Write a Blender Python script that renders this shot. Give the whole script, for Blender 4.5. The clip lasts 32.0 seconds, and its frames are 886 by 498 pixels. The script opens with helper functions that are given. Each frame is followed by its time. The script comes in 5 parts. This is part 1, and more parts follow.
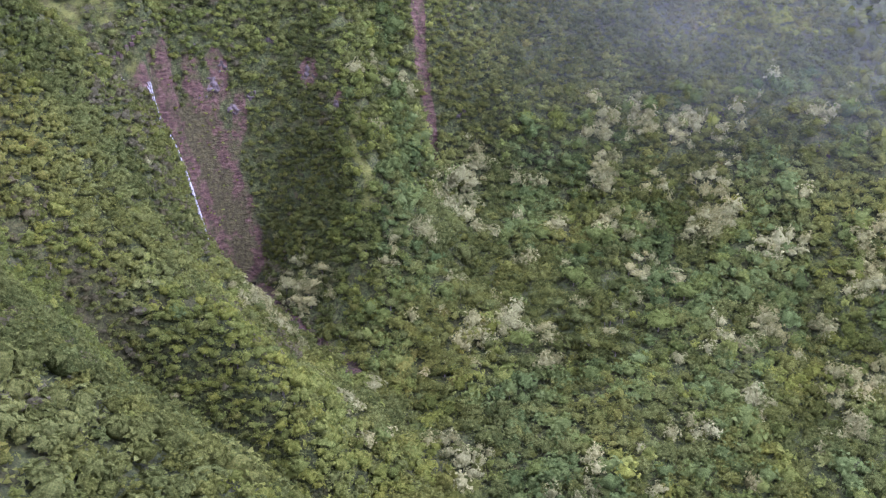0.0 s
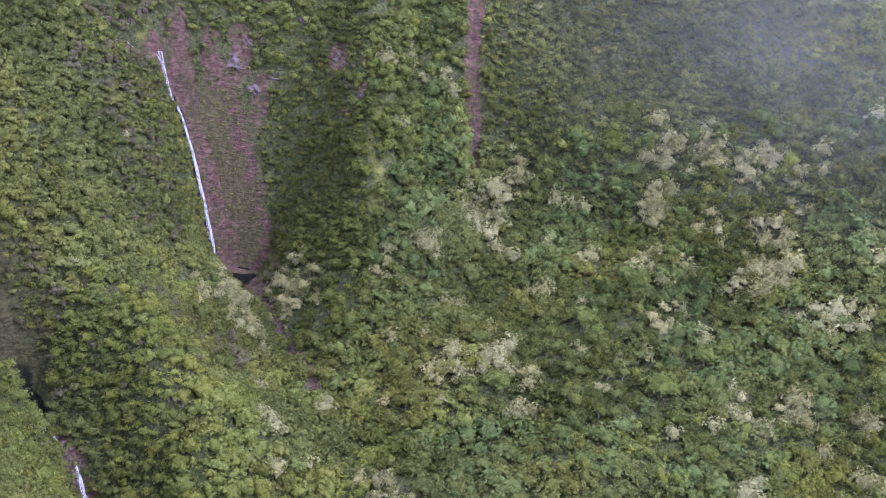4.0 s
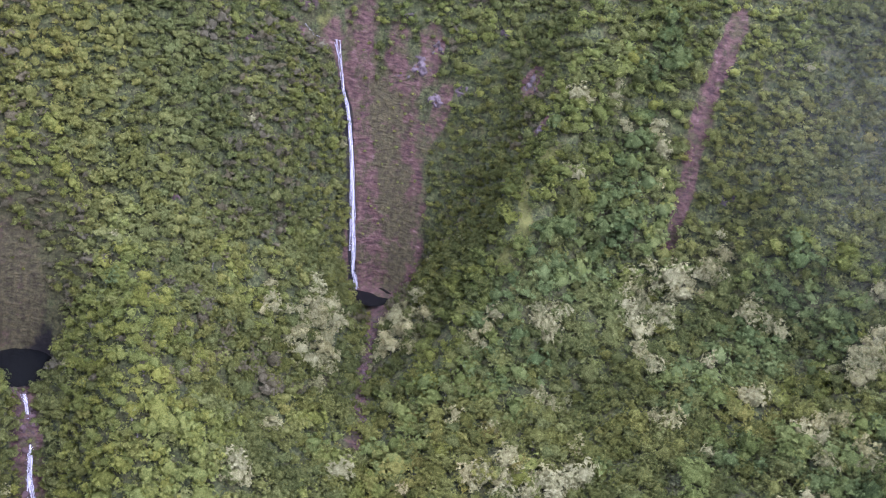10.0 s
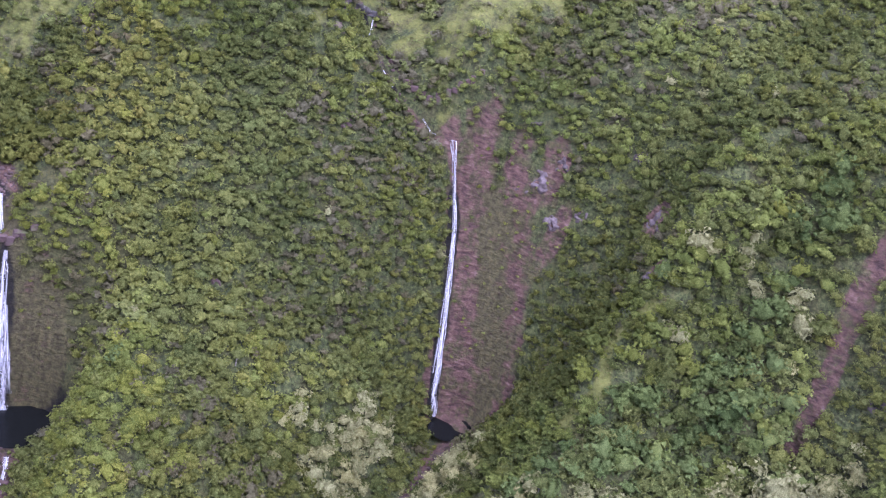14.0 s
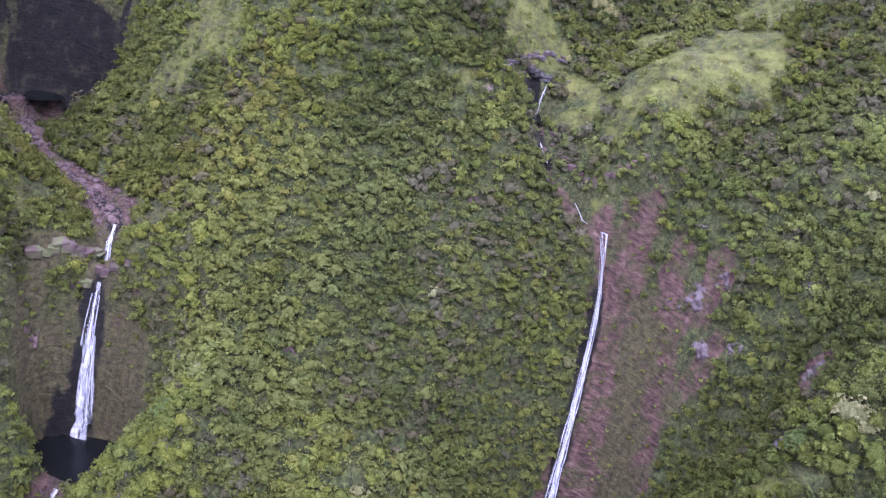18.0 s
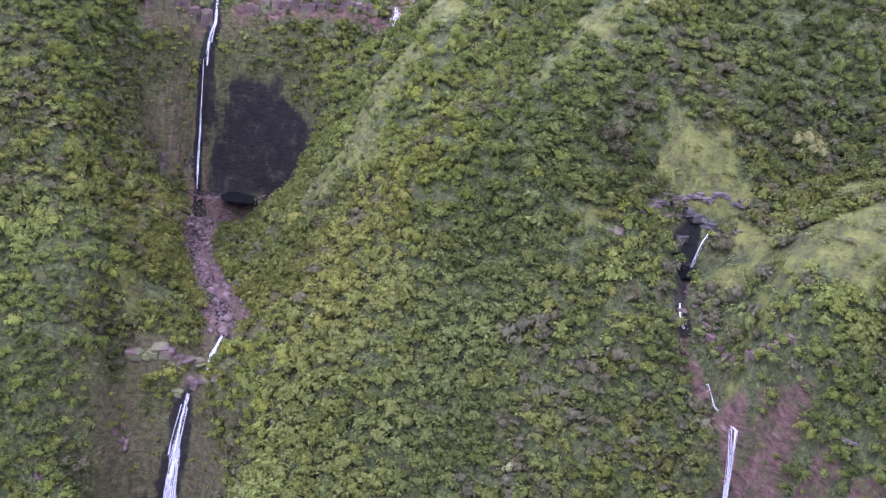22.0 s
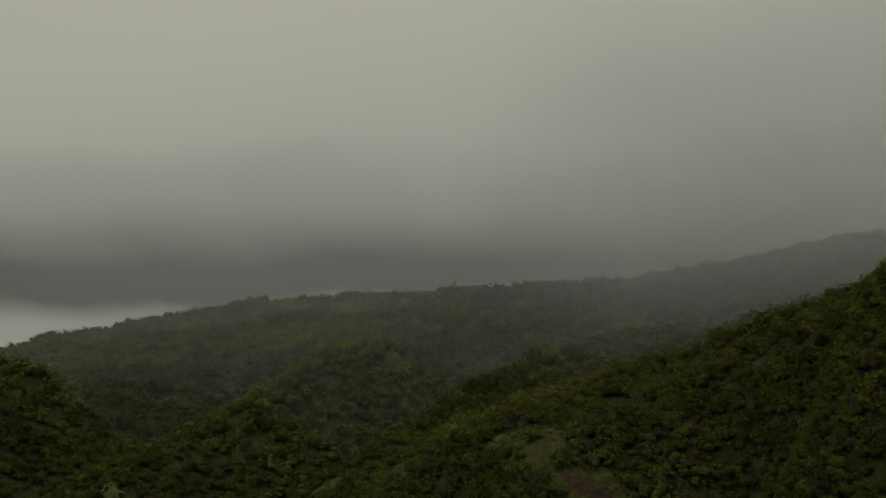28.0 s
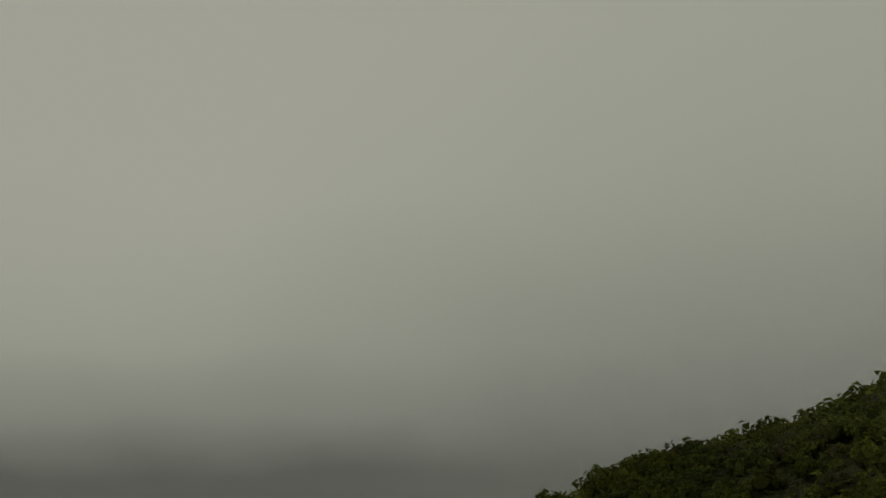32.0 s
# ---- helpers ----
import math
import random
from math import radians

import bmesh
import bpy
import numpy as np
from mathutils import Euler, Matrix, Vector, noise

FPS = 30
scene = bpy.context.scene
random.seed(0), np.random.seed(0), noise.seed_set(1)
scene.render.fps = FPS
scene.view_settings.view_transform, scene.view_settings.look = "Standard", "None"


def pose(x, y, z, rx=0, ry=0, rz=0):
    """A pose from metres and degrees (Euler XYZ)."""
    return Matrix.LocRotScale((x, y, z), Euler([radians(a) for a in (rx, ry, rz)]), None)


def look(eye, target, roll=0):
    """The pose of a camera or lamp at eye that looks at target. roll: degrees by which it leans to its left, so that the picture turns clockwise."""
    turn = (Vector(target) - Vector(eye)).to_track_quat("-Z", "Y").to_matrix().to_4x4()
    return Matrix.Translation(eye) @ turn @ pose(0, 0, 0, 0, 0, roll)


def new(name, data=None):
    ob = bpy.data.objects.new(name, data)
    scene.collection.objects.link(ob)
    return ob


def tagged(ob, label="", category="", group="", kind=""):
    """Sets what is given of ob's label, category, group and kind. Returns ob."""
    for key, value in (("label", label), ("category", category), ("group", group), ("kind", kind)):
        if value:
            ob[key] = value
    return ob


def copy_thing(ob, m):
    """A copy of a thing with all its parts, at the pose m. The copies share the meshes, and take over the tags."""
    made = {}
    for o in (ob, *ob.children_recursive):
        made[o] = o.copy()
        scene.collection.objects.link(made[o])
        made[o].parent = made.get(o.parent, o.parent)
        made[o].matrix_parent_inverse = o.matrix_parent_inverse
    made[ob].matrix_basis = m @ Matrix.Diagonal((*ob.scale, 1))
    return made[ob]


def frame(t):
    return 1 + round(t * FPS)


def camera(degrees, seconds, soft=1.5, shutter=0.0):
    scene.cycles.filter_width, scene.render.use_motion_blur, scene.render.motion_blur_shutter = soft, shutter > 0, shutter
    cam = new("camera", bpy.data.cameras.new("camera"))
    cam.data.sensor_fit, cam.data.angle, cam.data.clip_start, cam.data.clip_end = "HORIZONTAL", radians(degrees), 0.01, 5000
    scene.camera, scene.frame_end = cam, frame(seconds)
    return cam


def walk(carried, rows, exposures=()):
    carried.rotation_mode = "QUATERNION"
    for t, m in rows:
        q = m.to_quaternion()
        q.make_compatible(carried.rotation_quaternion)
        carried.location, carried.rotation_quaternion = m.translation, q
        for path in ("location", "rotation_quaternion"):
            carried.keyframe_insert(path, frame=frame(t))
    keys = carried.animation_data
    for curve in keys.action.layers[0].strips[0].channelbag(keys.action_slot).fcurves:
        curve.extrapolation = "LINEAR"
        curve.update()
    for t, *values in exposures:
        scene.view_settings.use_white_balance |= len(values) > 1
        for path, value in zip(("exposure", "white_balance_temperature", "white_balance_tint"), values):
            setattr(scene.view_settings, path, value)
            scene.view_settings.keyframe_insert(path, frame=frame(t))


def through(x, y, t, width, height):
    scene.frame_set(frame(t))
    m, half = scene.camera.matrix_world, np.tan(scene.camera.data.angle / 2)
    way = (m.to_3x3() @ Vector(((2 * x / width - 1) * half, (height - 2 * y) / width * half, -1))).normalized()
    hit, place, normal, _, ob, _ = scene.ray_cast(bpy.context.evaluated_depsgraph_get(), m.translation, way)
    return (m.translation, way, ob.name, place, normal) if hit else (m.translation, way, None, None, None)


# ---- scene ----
# ---------------------------------------------------------------- camera
cam = camera(46.9, 32.0, soft=1.2)
PATH = [
    (0.0, 0.00, 0.00, 150.00, 69.10, -3.28, 1.25),
    (0.5, 11.09, 6.63, 149.70, 68.70, -3.48, 3.26),
    (1.0, 22.93, 13.02, 148.79, 68.34, -3.57, 4.69),
    (1.5, 33.28, 20.54, 148.86, 68.60, -3.75, 5.62),
    (2.0, 44.37, 27.82, 148.31, 68.96, -3.91, 6.86),
    (2.5, 54.77, 35.75, 147.48, 69.32, -4.31, 8.62),
    (4.5, 95.39, 70.22, 147.51, 67.02, -7.18, 16.18),
    (5.0, 104.26, 79.51, 148.31, 65.88, -8.38, 17.50),
    (5.5, 113.17, 89.86, 147.95, 65.38, -9.30, 19.57),
    (6.0, 121.34, 99.79, 148.45, 65.29, -9.56, 22.54),
    (6.5, 128.77, 110.61, 149.32, 64.90, -9.75, 25.98),
    (7.0, 136.24, 121.83, 149.29, 64.57, -10.08, 28.52),
    (7.5, 142.97, 132.64, 150.11, 64.26, -10.49, 30.86),
    (8.0, 149.70, 144.09, 150.69, 64.32, -10.41, 33.11),
    (8.5, 154.99, 156.42, 151.59, 64.55, -10.18, 35.49),
    (9.0, 160.32, 168.50, 151.84, 64.66, -9.88, 38.14),
    (9.5, 164.91, 180.82, 152.71, 64.74, -9.82, 41.06),
    (10.0, 168.80, 193.12, 153.53, 64.60, -10.23, 43.91),
    (10.5, 172.70, 206.07, 154.10, 64.36, -10.54, 46.50),
    (11.0, 175.15, 219.24, 155.25, 64.42, -10.84, 48.86),
    (11.5, 176.90, 231.74, 156.60, 64.70, -10.79, 51.39),
    (12.0, 178.70, 245.31, 156.80, 64.98, -10.89, 54.22),
    (12.5, 180.45, 258.46, 157.91, 65.47, -10.95, 56.92),
    (13.0, 180.06, 271.82, 159.55, 65.71, -11.22, 59.37),
    (13.5, 180.42, 285.60, 160.32, 65.99, -11.79, 61.96),
    (14.0, 180.12, 298.46, 160.65, 65.86, -12.10, 64.91),
    (14.5, 178.38, 311.54, 161.56, 65.42, -11.95, 67.80),
    (16.5, 167.92, 363.13, 165.23, 64.65, -11.55, 79.38),
    (17.0, 163.39, 375.50, 166.22, 64.77, -11.21, 82.67),
    (17.5, 158.90, 386.96, 166.81, 64.67, -10.98, 85.63),
    (18.0, 153.62, 398.90, 168.67, 64.32, -11.10, 88.69),
    (18.5, 147.69, 410.58, 169.83, 63.85, -11.48, 91.92),
    (19.0, 141.10, 421.34, 170.55, 63.53, -11.44, 94.93),
    (19.5, 133.81, 432.09, 171.23, 63.25, -11.37, 98.03),
    (20.0, 127.18, 443.10, 172.60, 62.93, -11.27, 101.47),
    (20.5, 119.20, 453.18, 173.49, 62.29, -10.95, 104.93),
    (21.0, 110.51, 463.24, 174.34, 62.06, -10.50, 107.99),
    (21.5, 101.87, 471.75, 175.03, 63.42, -9.46, 110.42),
    (22.0, 92.44, 481.39, 176.74, 66.31, -7.81, 112.33),
    (22.5, 82.41, 489.86, 177.36, 69.55, -6.03, 113.67),
    (23.0, 72.32, 498.58, 178.63, 72.53, -5.03, 114.76),
    (23.5, 62.29, 507.06, 179.24, 75.64, -4.45, 115.92),
    (24.0, 51.50, 515.77, 180.47, 78.38, -3.96, 116.90),
    (24.5, 41.42, 523.84, 181.98, 80.92, -3.24, 117.63),
    (25.0, 30.64, 532.54, 183.21, 83.05, -2.36, 117.83),
    (25.5, 19.86, 540.60, 184.69, 85.20, -1.13, 117.61),
    (26.0, 9.78, 549.32, 185.95, 87.50, 0.00, 117.46),
    (26.5, -1.04, 557.62, 188.08, 89.73, 1.11, 117.40),
    (28.5, -42.85, 591.68, 194.88, 98.20, 0.61, 117.40),
    (29.0, -53.30, 600.19, 196.57, 100.00, 0.61, 117.40),
    (30.0, -74.21, 617.21, 199.97, 103.00, 0.61, 117.40),
    (31.0, -95.11, 634.24, 203.37, 105.40, 0.61, 117.40),
    (32.0, -116.02, 651.27, 206.76, 107.90, 0.61, 117.40),
]
EXPOSURES = [(0.0, 0.12, 5100, 41), (9.0, 0.22, 5100, 43), (22.0, 0.27, 5050, 44), (24.0, 0.2, 5000, 57), (25.0, -0.58, 5500, 36), (26.0, -1.58, 6200, 13), (27.0, -2.5, 6900, 5), (28.5, -3.7, 7450, -2), (30.0, -3.8, 7450, -4), (32.0, -3.62, 7400, -3)]

walk(cam, [(t, pose(*p)) for t, *p in PATH], EXPOSURES)


# ---------------------------------------------------------------- sky and sun: a bright overcast noon
world = bpy.data.worlds.new("overcast")
scene.world = world
world.use_nodes = True
wn, wl = world.node_tree.nodes, world.node_tree.links
wn.clear()
w_out, w_bg = wn.new("ShaderNodeOutputWorld"), wn.new("ShaderNodeBackground")
sky = wn.new("ShaderNodeTexSky")
sky.sky_type, sky.sun_disc = "NISHITA", False
sky.sun_elevation, sky.sun_rotation = radians(55), radians(99)
sky.air_density, sky.dust_density = 1.0, 4.0
w_co, w_sep = wn.new("ShaderNodeTexCoord"), wn.new("ShaderNodeSeparateXYZ")
w_noise, w_ramp, w_add, w_mix = wn.new("ShaderNodeTexNoise"), wn.new("ShaderNodeValToRGB"), wn.new("ShaderNodeMath"), wn.new("ShaderNodeMix")
w_map = wn.new("ShaderNodeMapping")
w_map.inputs["Scale"].default_value = (1, 1, 1.8)
w_noise.inputs["Scale"].default_value, w_noise.inputs["Detail"].default_value = 3.0, 5
w_add.operation = "MULTIPLY_ADD"
w_add.inputs[1].default_value = 0.10
w_mix.data_type = "RGBA"
w_mix.inputs["Factor"].default_value = 0.93
# cloud deck: a clear strip along the horizon, the dark base of the deck over it, then brighter and brighter to the zenith
DECK = [(0.055, 27.0), (0.085, 25.0), (0.107, 7.5), (0.135, 8.0), (0.19, 23.0), (0.26, 33.0), (0.40, 37.0), (0.55, 37.0), (1.0, 30.0)]
while len(w_ramp.color_ramp.elements) < len(DECK):
    w_ramp.color_ramp.elements.new(0.5)
for el, (p, v) in zip(w_ramp.color_ramp.elements, DECK):
    el.position, el.color = p, (v, v * 1.004, v * 0.995, 1)
wl.new(w_co.outputs["Generated"], w_sep.inputs[0])
wl.new(w_co.outputs["Generated"], w_map.inputs[0])
wl.new(w_map.outputs[0], w_noise.inputs["Vector"])
wl.new(w_noise.outputs[0], w_add.inputs[0])
wl.new(w_sep.outputs["Z"], w_add.inputs[2])
wl.new(w_add.outputs[0], w_ramp.inputs[0])
wl.new(sky.outputs[0], w_mix.inputs["A"])
wl.new(w_ramp.outputs[0], w_mix.inputs["B"])
wl.new(w_mix.outputs["Result"], w_bg.inputs["Color"])
w_bg.inputs["Strength"].default_value = 0.125
wl.new(w_bg.outputs[0], w_out.inputs[0])
sun = new("sun", bpy.data.lights.new("sun", "SUN"))
sun.data.energy, sun.data.angle, sun.data.color = 3.4, radians(10), (1.0, 0.96, 0.88)
sun.matrix_world = look((0, 0, 900), (-510, 80, 150))


# ---------------------------------------------------------------- materials
def material(name):
    m = bpy.data.materials.new(name)
    m.use_nodes = True
    nt = m.node_tree
    nt.nodes.clear()
    return m, nt.nodes, nt.links


def ramp(nodes, stops):
    r = nodes.new("ShaderNodeValToRGB")
    els = r.color_ramp.elements
    while len(els) < len(stops):
        els.new(0.5)
    for el, (p, c) in zip(els, stops):
        el.position, el.color = p, (*c, 1)
    return r


def noise_node(nodes, links, vec, scale, detail=4, rough=0.6):
    n = nodes.new("ShaderNodeTexNoise")
    n.inputs["Scale"].default_value, n.inputs["Detail"].default_value, n.inputs["Roughness"].default_value = scale, detail, rough
    links.new(vec, n.inputs["Vector"])
    return n


def mix_colour(nodes, links, fac, a, b, blend="MIX"):
    m = nodes.new("ShaderNodeMix")
    m.data_type, m.blend_type = "RGBA", blend
    for key, v in (("Factor", fac), ("A", a), ("B", b)):
        if hasattr(v, "links"):
            links.new(v, m.inputs[key])
        elif key == "Factor":
            m.inputs[key].default_value = v
        else:
            m.inputs[key].default_value = (*v, 1)
    return m.outputs["Result"]


def leaf_material(name, dark, mid, light, through=0.35, vary=1.0):
    """Foliage: every crown has its own tone and hue, every clump its own shade, with a fine leafy grain."""
    m, n, l = material(name)
    out, geo = n.new("ShaderNodeOutputMaterial"), n.new("ShaderNodeNewGeometry")
    tone, sep = n.new("ShaderNodeAttribute"), n.new("ShaderNodeSeparateColor")
    tone.attribute_name = "tone"
    l.new(tone.outputs["Color"], sep.inputs[0])
    def scaled(value, by, plus):
        q = n.new("ShaderNodeMath")
        q.operation = "MULTIPLY_ADD"
        q.inputs[1].default_value = by
        l.new(value, q.inputs[0])
        if hasattr(plus, "links"):
            l.new(plus, q.inputs[2])
        else:
            q.inputs[2].default_value = plus
        return q.outputs[0]
    grain = noise_node(n, l, geo.outputs["Position"], 2.6, 5, 0.8)
    shade = scaled(grain.outputs[0], 2.3, scaled(geo.outputs["Random Per Island"], 0.22, scaled(sep.outputs[1], 0.60, -1.06)))
    clump = ramp(n, [(0.0, dark), (0.5, mid), (1.0, light)])
    l.new(shade, clump.inputs[0])
    hue = ramp(n, [(0.0, (0.88, 0.98, 0.98)), (0.35, (0.97, 1.0, 0.95)), (0.60, (1.08, 1.06, 0.80)), (0.80, (1.14, 1.04, 0.78)), (1.0, (1.26, 0.97, 0.88))])
    l.new(sep.outputs[0], hue.inputs[0])
    col = mix_colour(n, l, vary, clump.outputs[0], hue.outputs[0], "MULTIPLY")
    dif, tra, m1 = n.new("ShaderNodeBsdfDiffuse"), n.new("ShaderNodeBsdfTranslucent"), n.new("ShaderNodeMixShader")
    m1.inputs[0].default_value = through
    bump = n.new("ShaderNodeBump")
    bump.inputs["Strength"].default_value, bump.inputs["Distance"].default_value = 0.9, 0.9
    l.new(grain.outputs[0], bump.inputs["Height"])
    l.new(bump.outputs[0], dif.inputs["Normal"])
    l.new(col, dif.inputs[0])
    l.new(col, tra.inputs[0])
    l.new(dif.outputs[0], m1.inputs[1])
    l.new(tra.outputs[0], m1.inputs[2])
    l.new(m1.outputs[0], out.inputs[0])
    return m


def rock_material(name, stops, scale=0.25, streak=3.0, rough=0.8, bump=0.6, moss=None, moss_level=0.55):
    """Lava rock in thin beds, streaked, with moss where given."""
    m, n, l = material(name)
    out, bsdf, co = n.new("ShaderNodeOutputMaterial"), n.new("ShaderNodeBsdfPrincipled"), n.new("ShaderNodeNewGeometry")
    mp = n.new("ShaderNodeMapping")
    mp.inputs["Scale"].default_value = (1, 1, streak)
    l.new(co.outputs["Position"], mp.inputs[0])
    beds = noise_node(n, l, mp.outputs[0], scale, 8, 0.65)
    big = noise_node(n, l, co.outputs["Position"], scale * 0.22, 4)
    add = n.new("ShaderNodeMath")
    add.operation = "MULTIPLY_ADD"
    add.inputs[1].default_value = 0.5
    half = n.new("ShaderNodeMath")
    half.operation = "MULTIPLY"
    half.inputs[1].default_value = 0.5
    l.new(big.outputs[0], half.inputs[0])
    l.new(beds.outputs[0], add.inputs[0])
    l.new(half.outputs[0], add.inputs[2])
    rp = ramp(n, stops)
    l.new(add.outputs[0], rp.inputs[0])
    col = rp.outputs[0]
    if moss:
        mn = noise_node(n, l, co.outputs["Position"], 0.12, 6, 0.7)
        mr = ramp(n, [(moss_level, (0, 0, 0)), (moss_level + 0.1, (1, 1, 1))])
        l.new(mn.outputs[0], mr.inputs[0])
        col = mix_colour(n, l, mr.outputs[0], col, moss)
    l.new(col, bsdf.inputs["Base Color"])
    bsdf.inputs["Roughness"].default_value = rough
    bp = n.new("ShaderNodeBump")
    bp.inputs["Strength"].default_value, bp.inputs["Distance"].default_value = bump, 0.8
    l.new(beds.outputs[0], bp.inputs["Height"])
    l.new(bp.outputs[0], bsdf.inputs["Normal"])
    l.new(bsdf.outputs[0], out.inputs[0])
    return m


def ground_material():
    """Forest floor, ferny grass and bare red rock, laid by the cover weights of the sheet (red: rock, green: grass,
    blue: black for soaked rock and painted recess shade, alpha: moss).
    """
    m, n, l = material("valley_ground")
    out, bsdf, geo = n.new("ShaderNodeOutputMaterial"), n.new("ShaderNodeBsdfPrincipled"), n.new("ShaderNodeNewGeometry")
    cover, sep = n.new("ShaderNodeAttribute"), n.new("ShaderNodeSeparateColor")
    cover.attribute_name = "cover"
    l.new(cover.outputs["Color"], sep.inputs[0])
    fine = noise_node(n, l, geo.outputs["Position"], 0.55, 8, 0.8)
    mid = noise_node(n, l, geo.outputs["Position"], 0.11, 6, 0.6)
    floor = ramp(n, [(0.38, (0.016, 0.022, 0.007)), (0.5, (0.056, 0.070, 0.022)), (0.62, (0.125, 0.142, 0.046))])
    l.new(fine.outputs[0], floor.inputs[0])
    grass = ramp(n, [(0.36, (0.034, 0.046, 0.010)), (0.5, (0.116, 0.126, 0.028)), (0.66, (0.195, 0.196, 0.052))])
    gm = n.new("ShaderNodeMath")
    gm.operation = "MULTIPLY_ADD"
    gm.inputs[1].default_value, gm.inputs[2].default_value = 0.5, 0.0
    l.new(fine.outputs[0], gm.inputs[0])
    gm2 = n.new("ShaderNodeMath")
    gm2.operation = "MULTIPLY_ADD"
    gm2.inputs[1].default_value = 0.5
    l.new(mid.outputs[0], gm2.inputs[0])
    l.new(gm.outputs[0], gm2.inputs[2])
    l.new(gm2.outputs[0], grass.inputs[0])
    mp = n.new("ShaderNodeMapping")
    mp.inputs["Scale"].default_value = (0.36, 0.36, 0.85)
    l.new(geo.outputs["Position"], mp.inputs[0])
    beds = noise_node(n, l, mp.outputs[0], 0.8, 8, 0.65)
    rock = ramp(n, [(0.30, (0.022, 0.015, 0.013)), (0.44, (0.080, 0.046, 0.038)), (0.58, (0.142, 0.085, 0.066)), (0.74, (0.22, 0.158, 0.138))])
    l.new(beds.outputs[0], rock.inputs[0])
    def edge(channel):
        a = n.new("ShaderNodeMath")
        a.operation = "MULTIPLY_ADD"
        a.inputs[1].default_value, a.inputs[2].default_value = 1.5, -0.75
        l.new(mid.outputs[0], a.inputs[0])
        b = n.new("ShaderNodeMath")
        b.operation = "ADD"
        l.new(a.outputs[0], b.inputs[0])
        l.new(sep.outputs[channel], b.inputs[1])
        r = ramp(n, [(0.38, (0, 0, 0)), (0.62, (1, 1, 1))])
        l.new(b.outputs[0], r.inputs[0])
        return r.outputs[0]
    col = mix_colour(n, l, edge(1), floor.outputs[0], grass.outputs[0])
    col = mix_colour(n, l, edge(0), col, rock.outputs[0])
    moss = ramp(n, [(0.47, (0, 0, 0)), (0.60, (0.85, 0.85, 0.85))])
    mossn = noise_node(n, l, geo.outputs["Position"], 0.16, 6, 0.7)
    mossm = n.new("ShaderNodeMath")
    mossm.operation = "MULTIPLY_ADD"
    mossm.inputs[1].default_value = 0.17
    l.new(cover.outputs["Alpha"], mossm.inputs[0])
    l.new(mossn.outputs[0], mossm.inputs[2])
    l.new(mossm.outputs[0], moss.inputs[0])
    mosscol = ramp(n, [(0.36, (0.022, 0.024, 0.010)), (0.5, (0.066, 0.066, 0.023)), (0.66, (0.125, 0.118, 0.044))])
    l.new(fine.outputs[0], mosscol.inputs[0])
    col = mix_colour(n, l, moss.outputs[0], col, mosscol.outputs[0])
    # water stains running down the rock
    mps = n.new("ShaderNodeMapping")
    mps.inputs["Scale"].default_value = (0.55, 0.55, 0.035)
    l.new(geo.outputs["Position"], mps.inputs[0])
    stain = noise_node(n, l, mps.outputs[0], 1.0, 4, 0.6)
    stainr = ramp(n, [(0.42, (1, 1, 1)), (0.68, (0.74, 0.72, 0.70))])
    l.new(stain.outputs[0], stainr.inputs[0])
    col = mix_colour(n, l, sep.outputs[0], col, mix_colour(n, l, 1.0, col, stainr.outputs[0], "MULTIPLY"))
    # near-black for soaked rock by the falls and for shade painted into recesses
    wet_shade = ramp(n, [(0.36, (0.006, 0.0055, 0.005)), (0.54, (0.014, 0.0125, 0.010)), (0.70, (0.052, 0.048, 0.024))])
    l.new(mossn.outputs[0], wet_shade.inputs[0])
    col = mix_colour(n, l, edge(2), col, wet_shade.outputs[0])
    l.new(col, bsdf.inputs["Base Color"])
    bsdf.inputs["Roughness"].default_value = 0.85
    bsdf.inputs["Specular IOR Level"].default_value = 0.25
    bp = n.new("ShaderNodeBump")
    bp.inputs["Strength"].default_value, bp.inputs["Distance"].default_value = 1.0, 2.2
    hsum = n.new("ShaderNodeMath")
    hsum.operation = "MULTIPLY_ADD"
    hsum.inputs[1].default_value = 0.7
    l.new(fine.outputs[0], hsum.inputs[0])
    l.new(beds.outputs[0], hsum.inputs[2])
    l.new(hsum.outputs[0], bp.inputs["Height"])
    l.new(bp.outputs[0], bsdf.inputs["Normal"])
    l.new(bsdf.outputs[0], out.inputs[0])
    return m


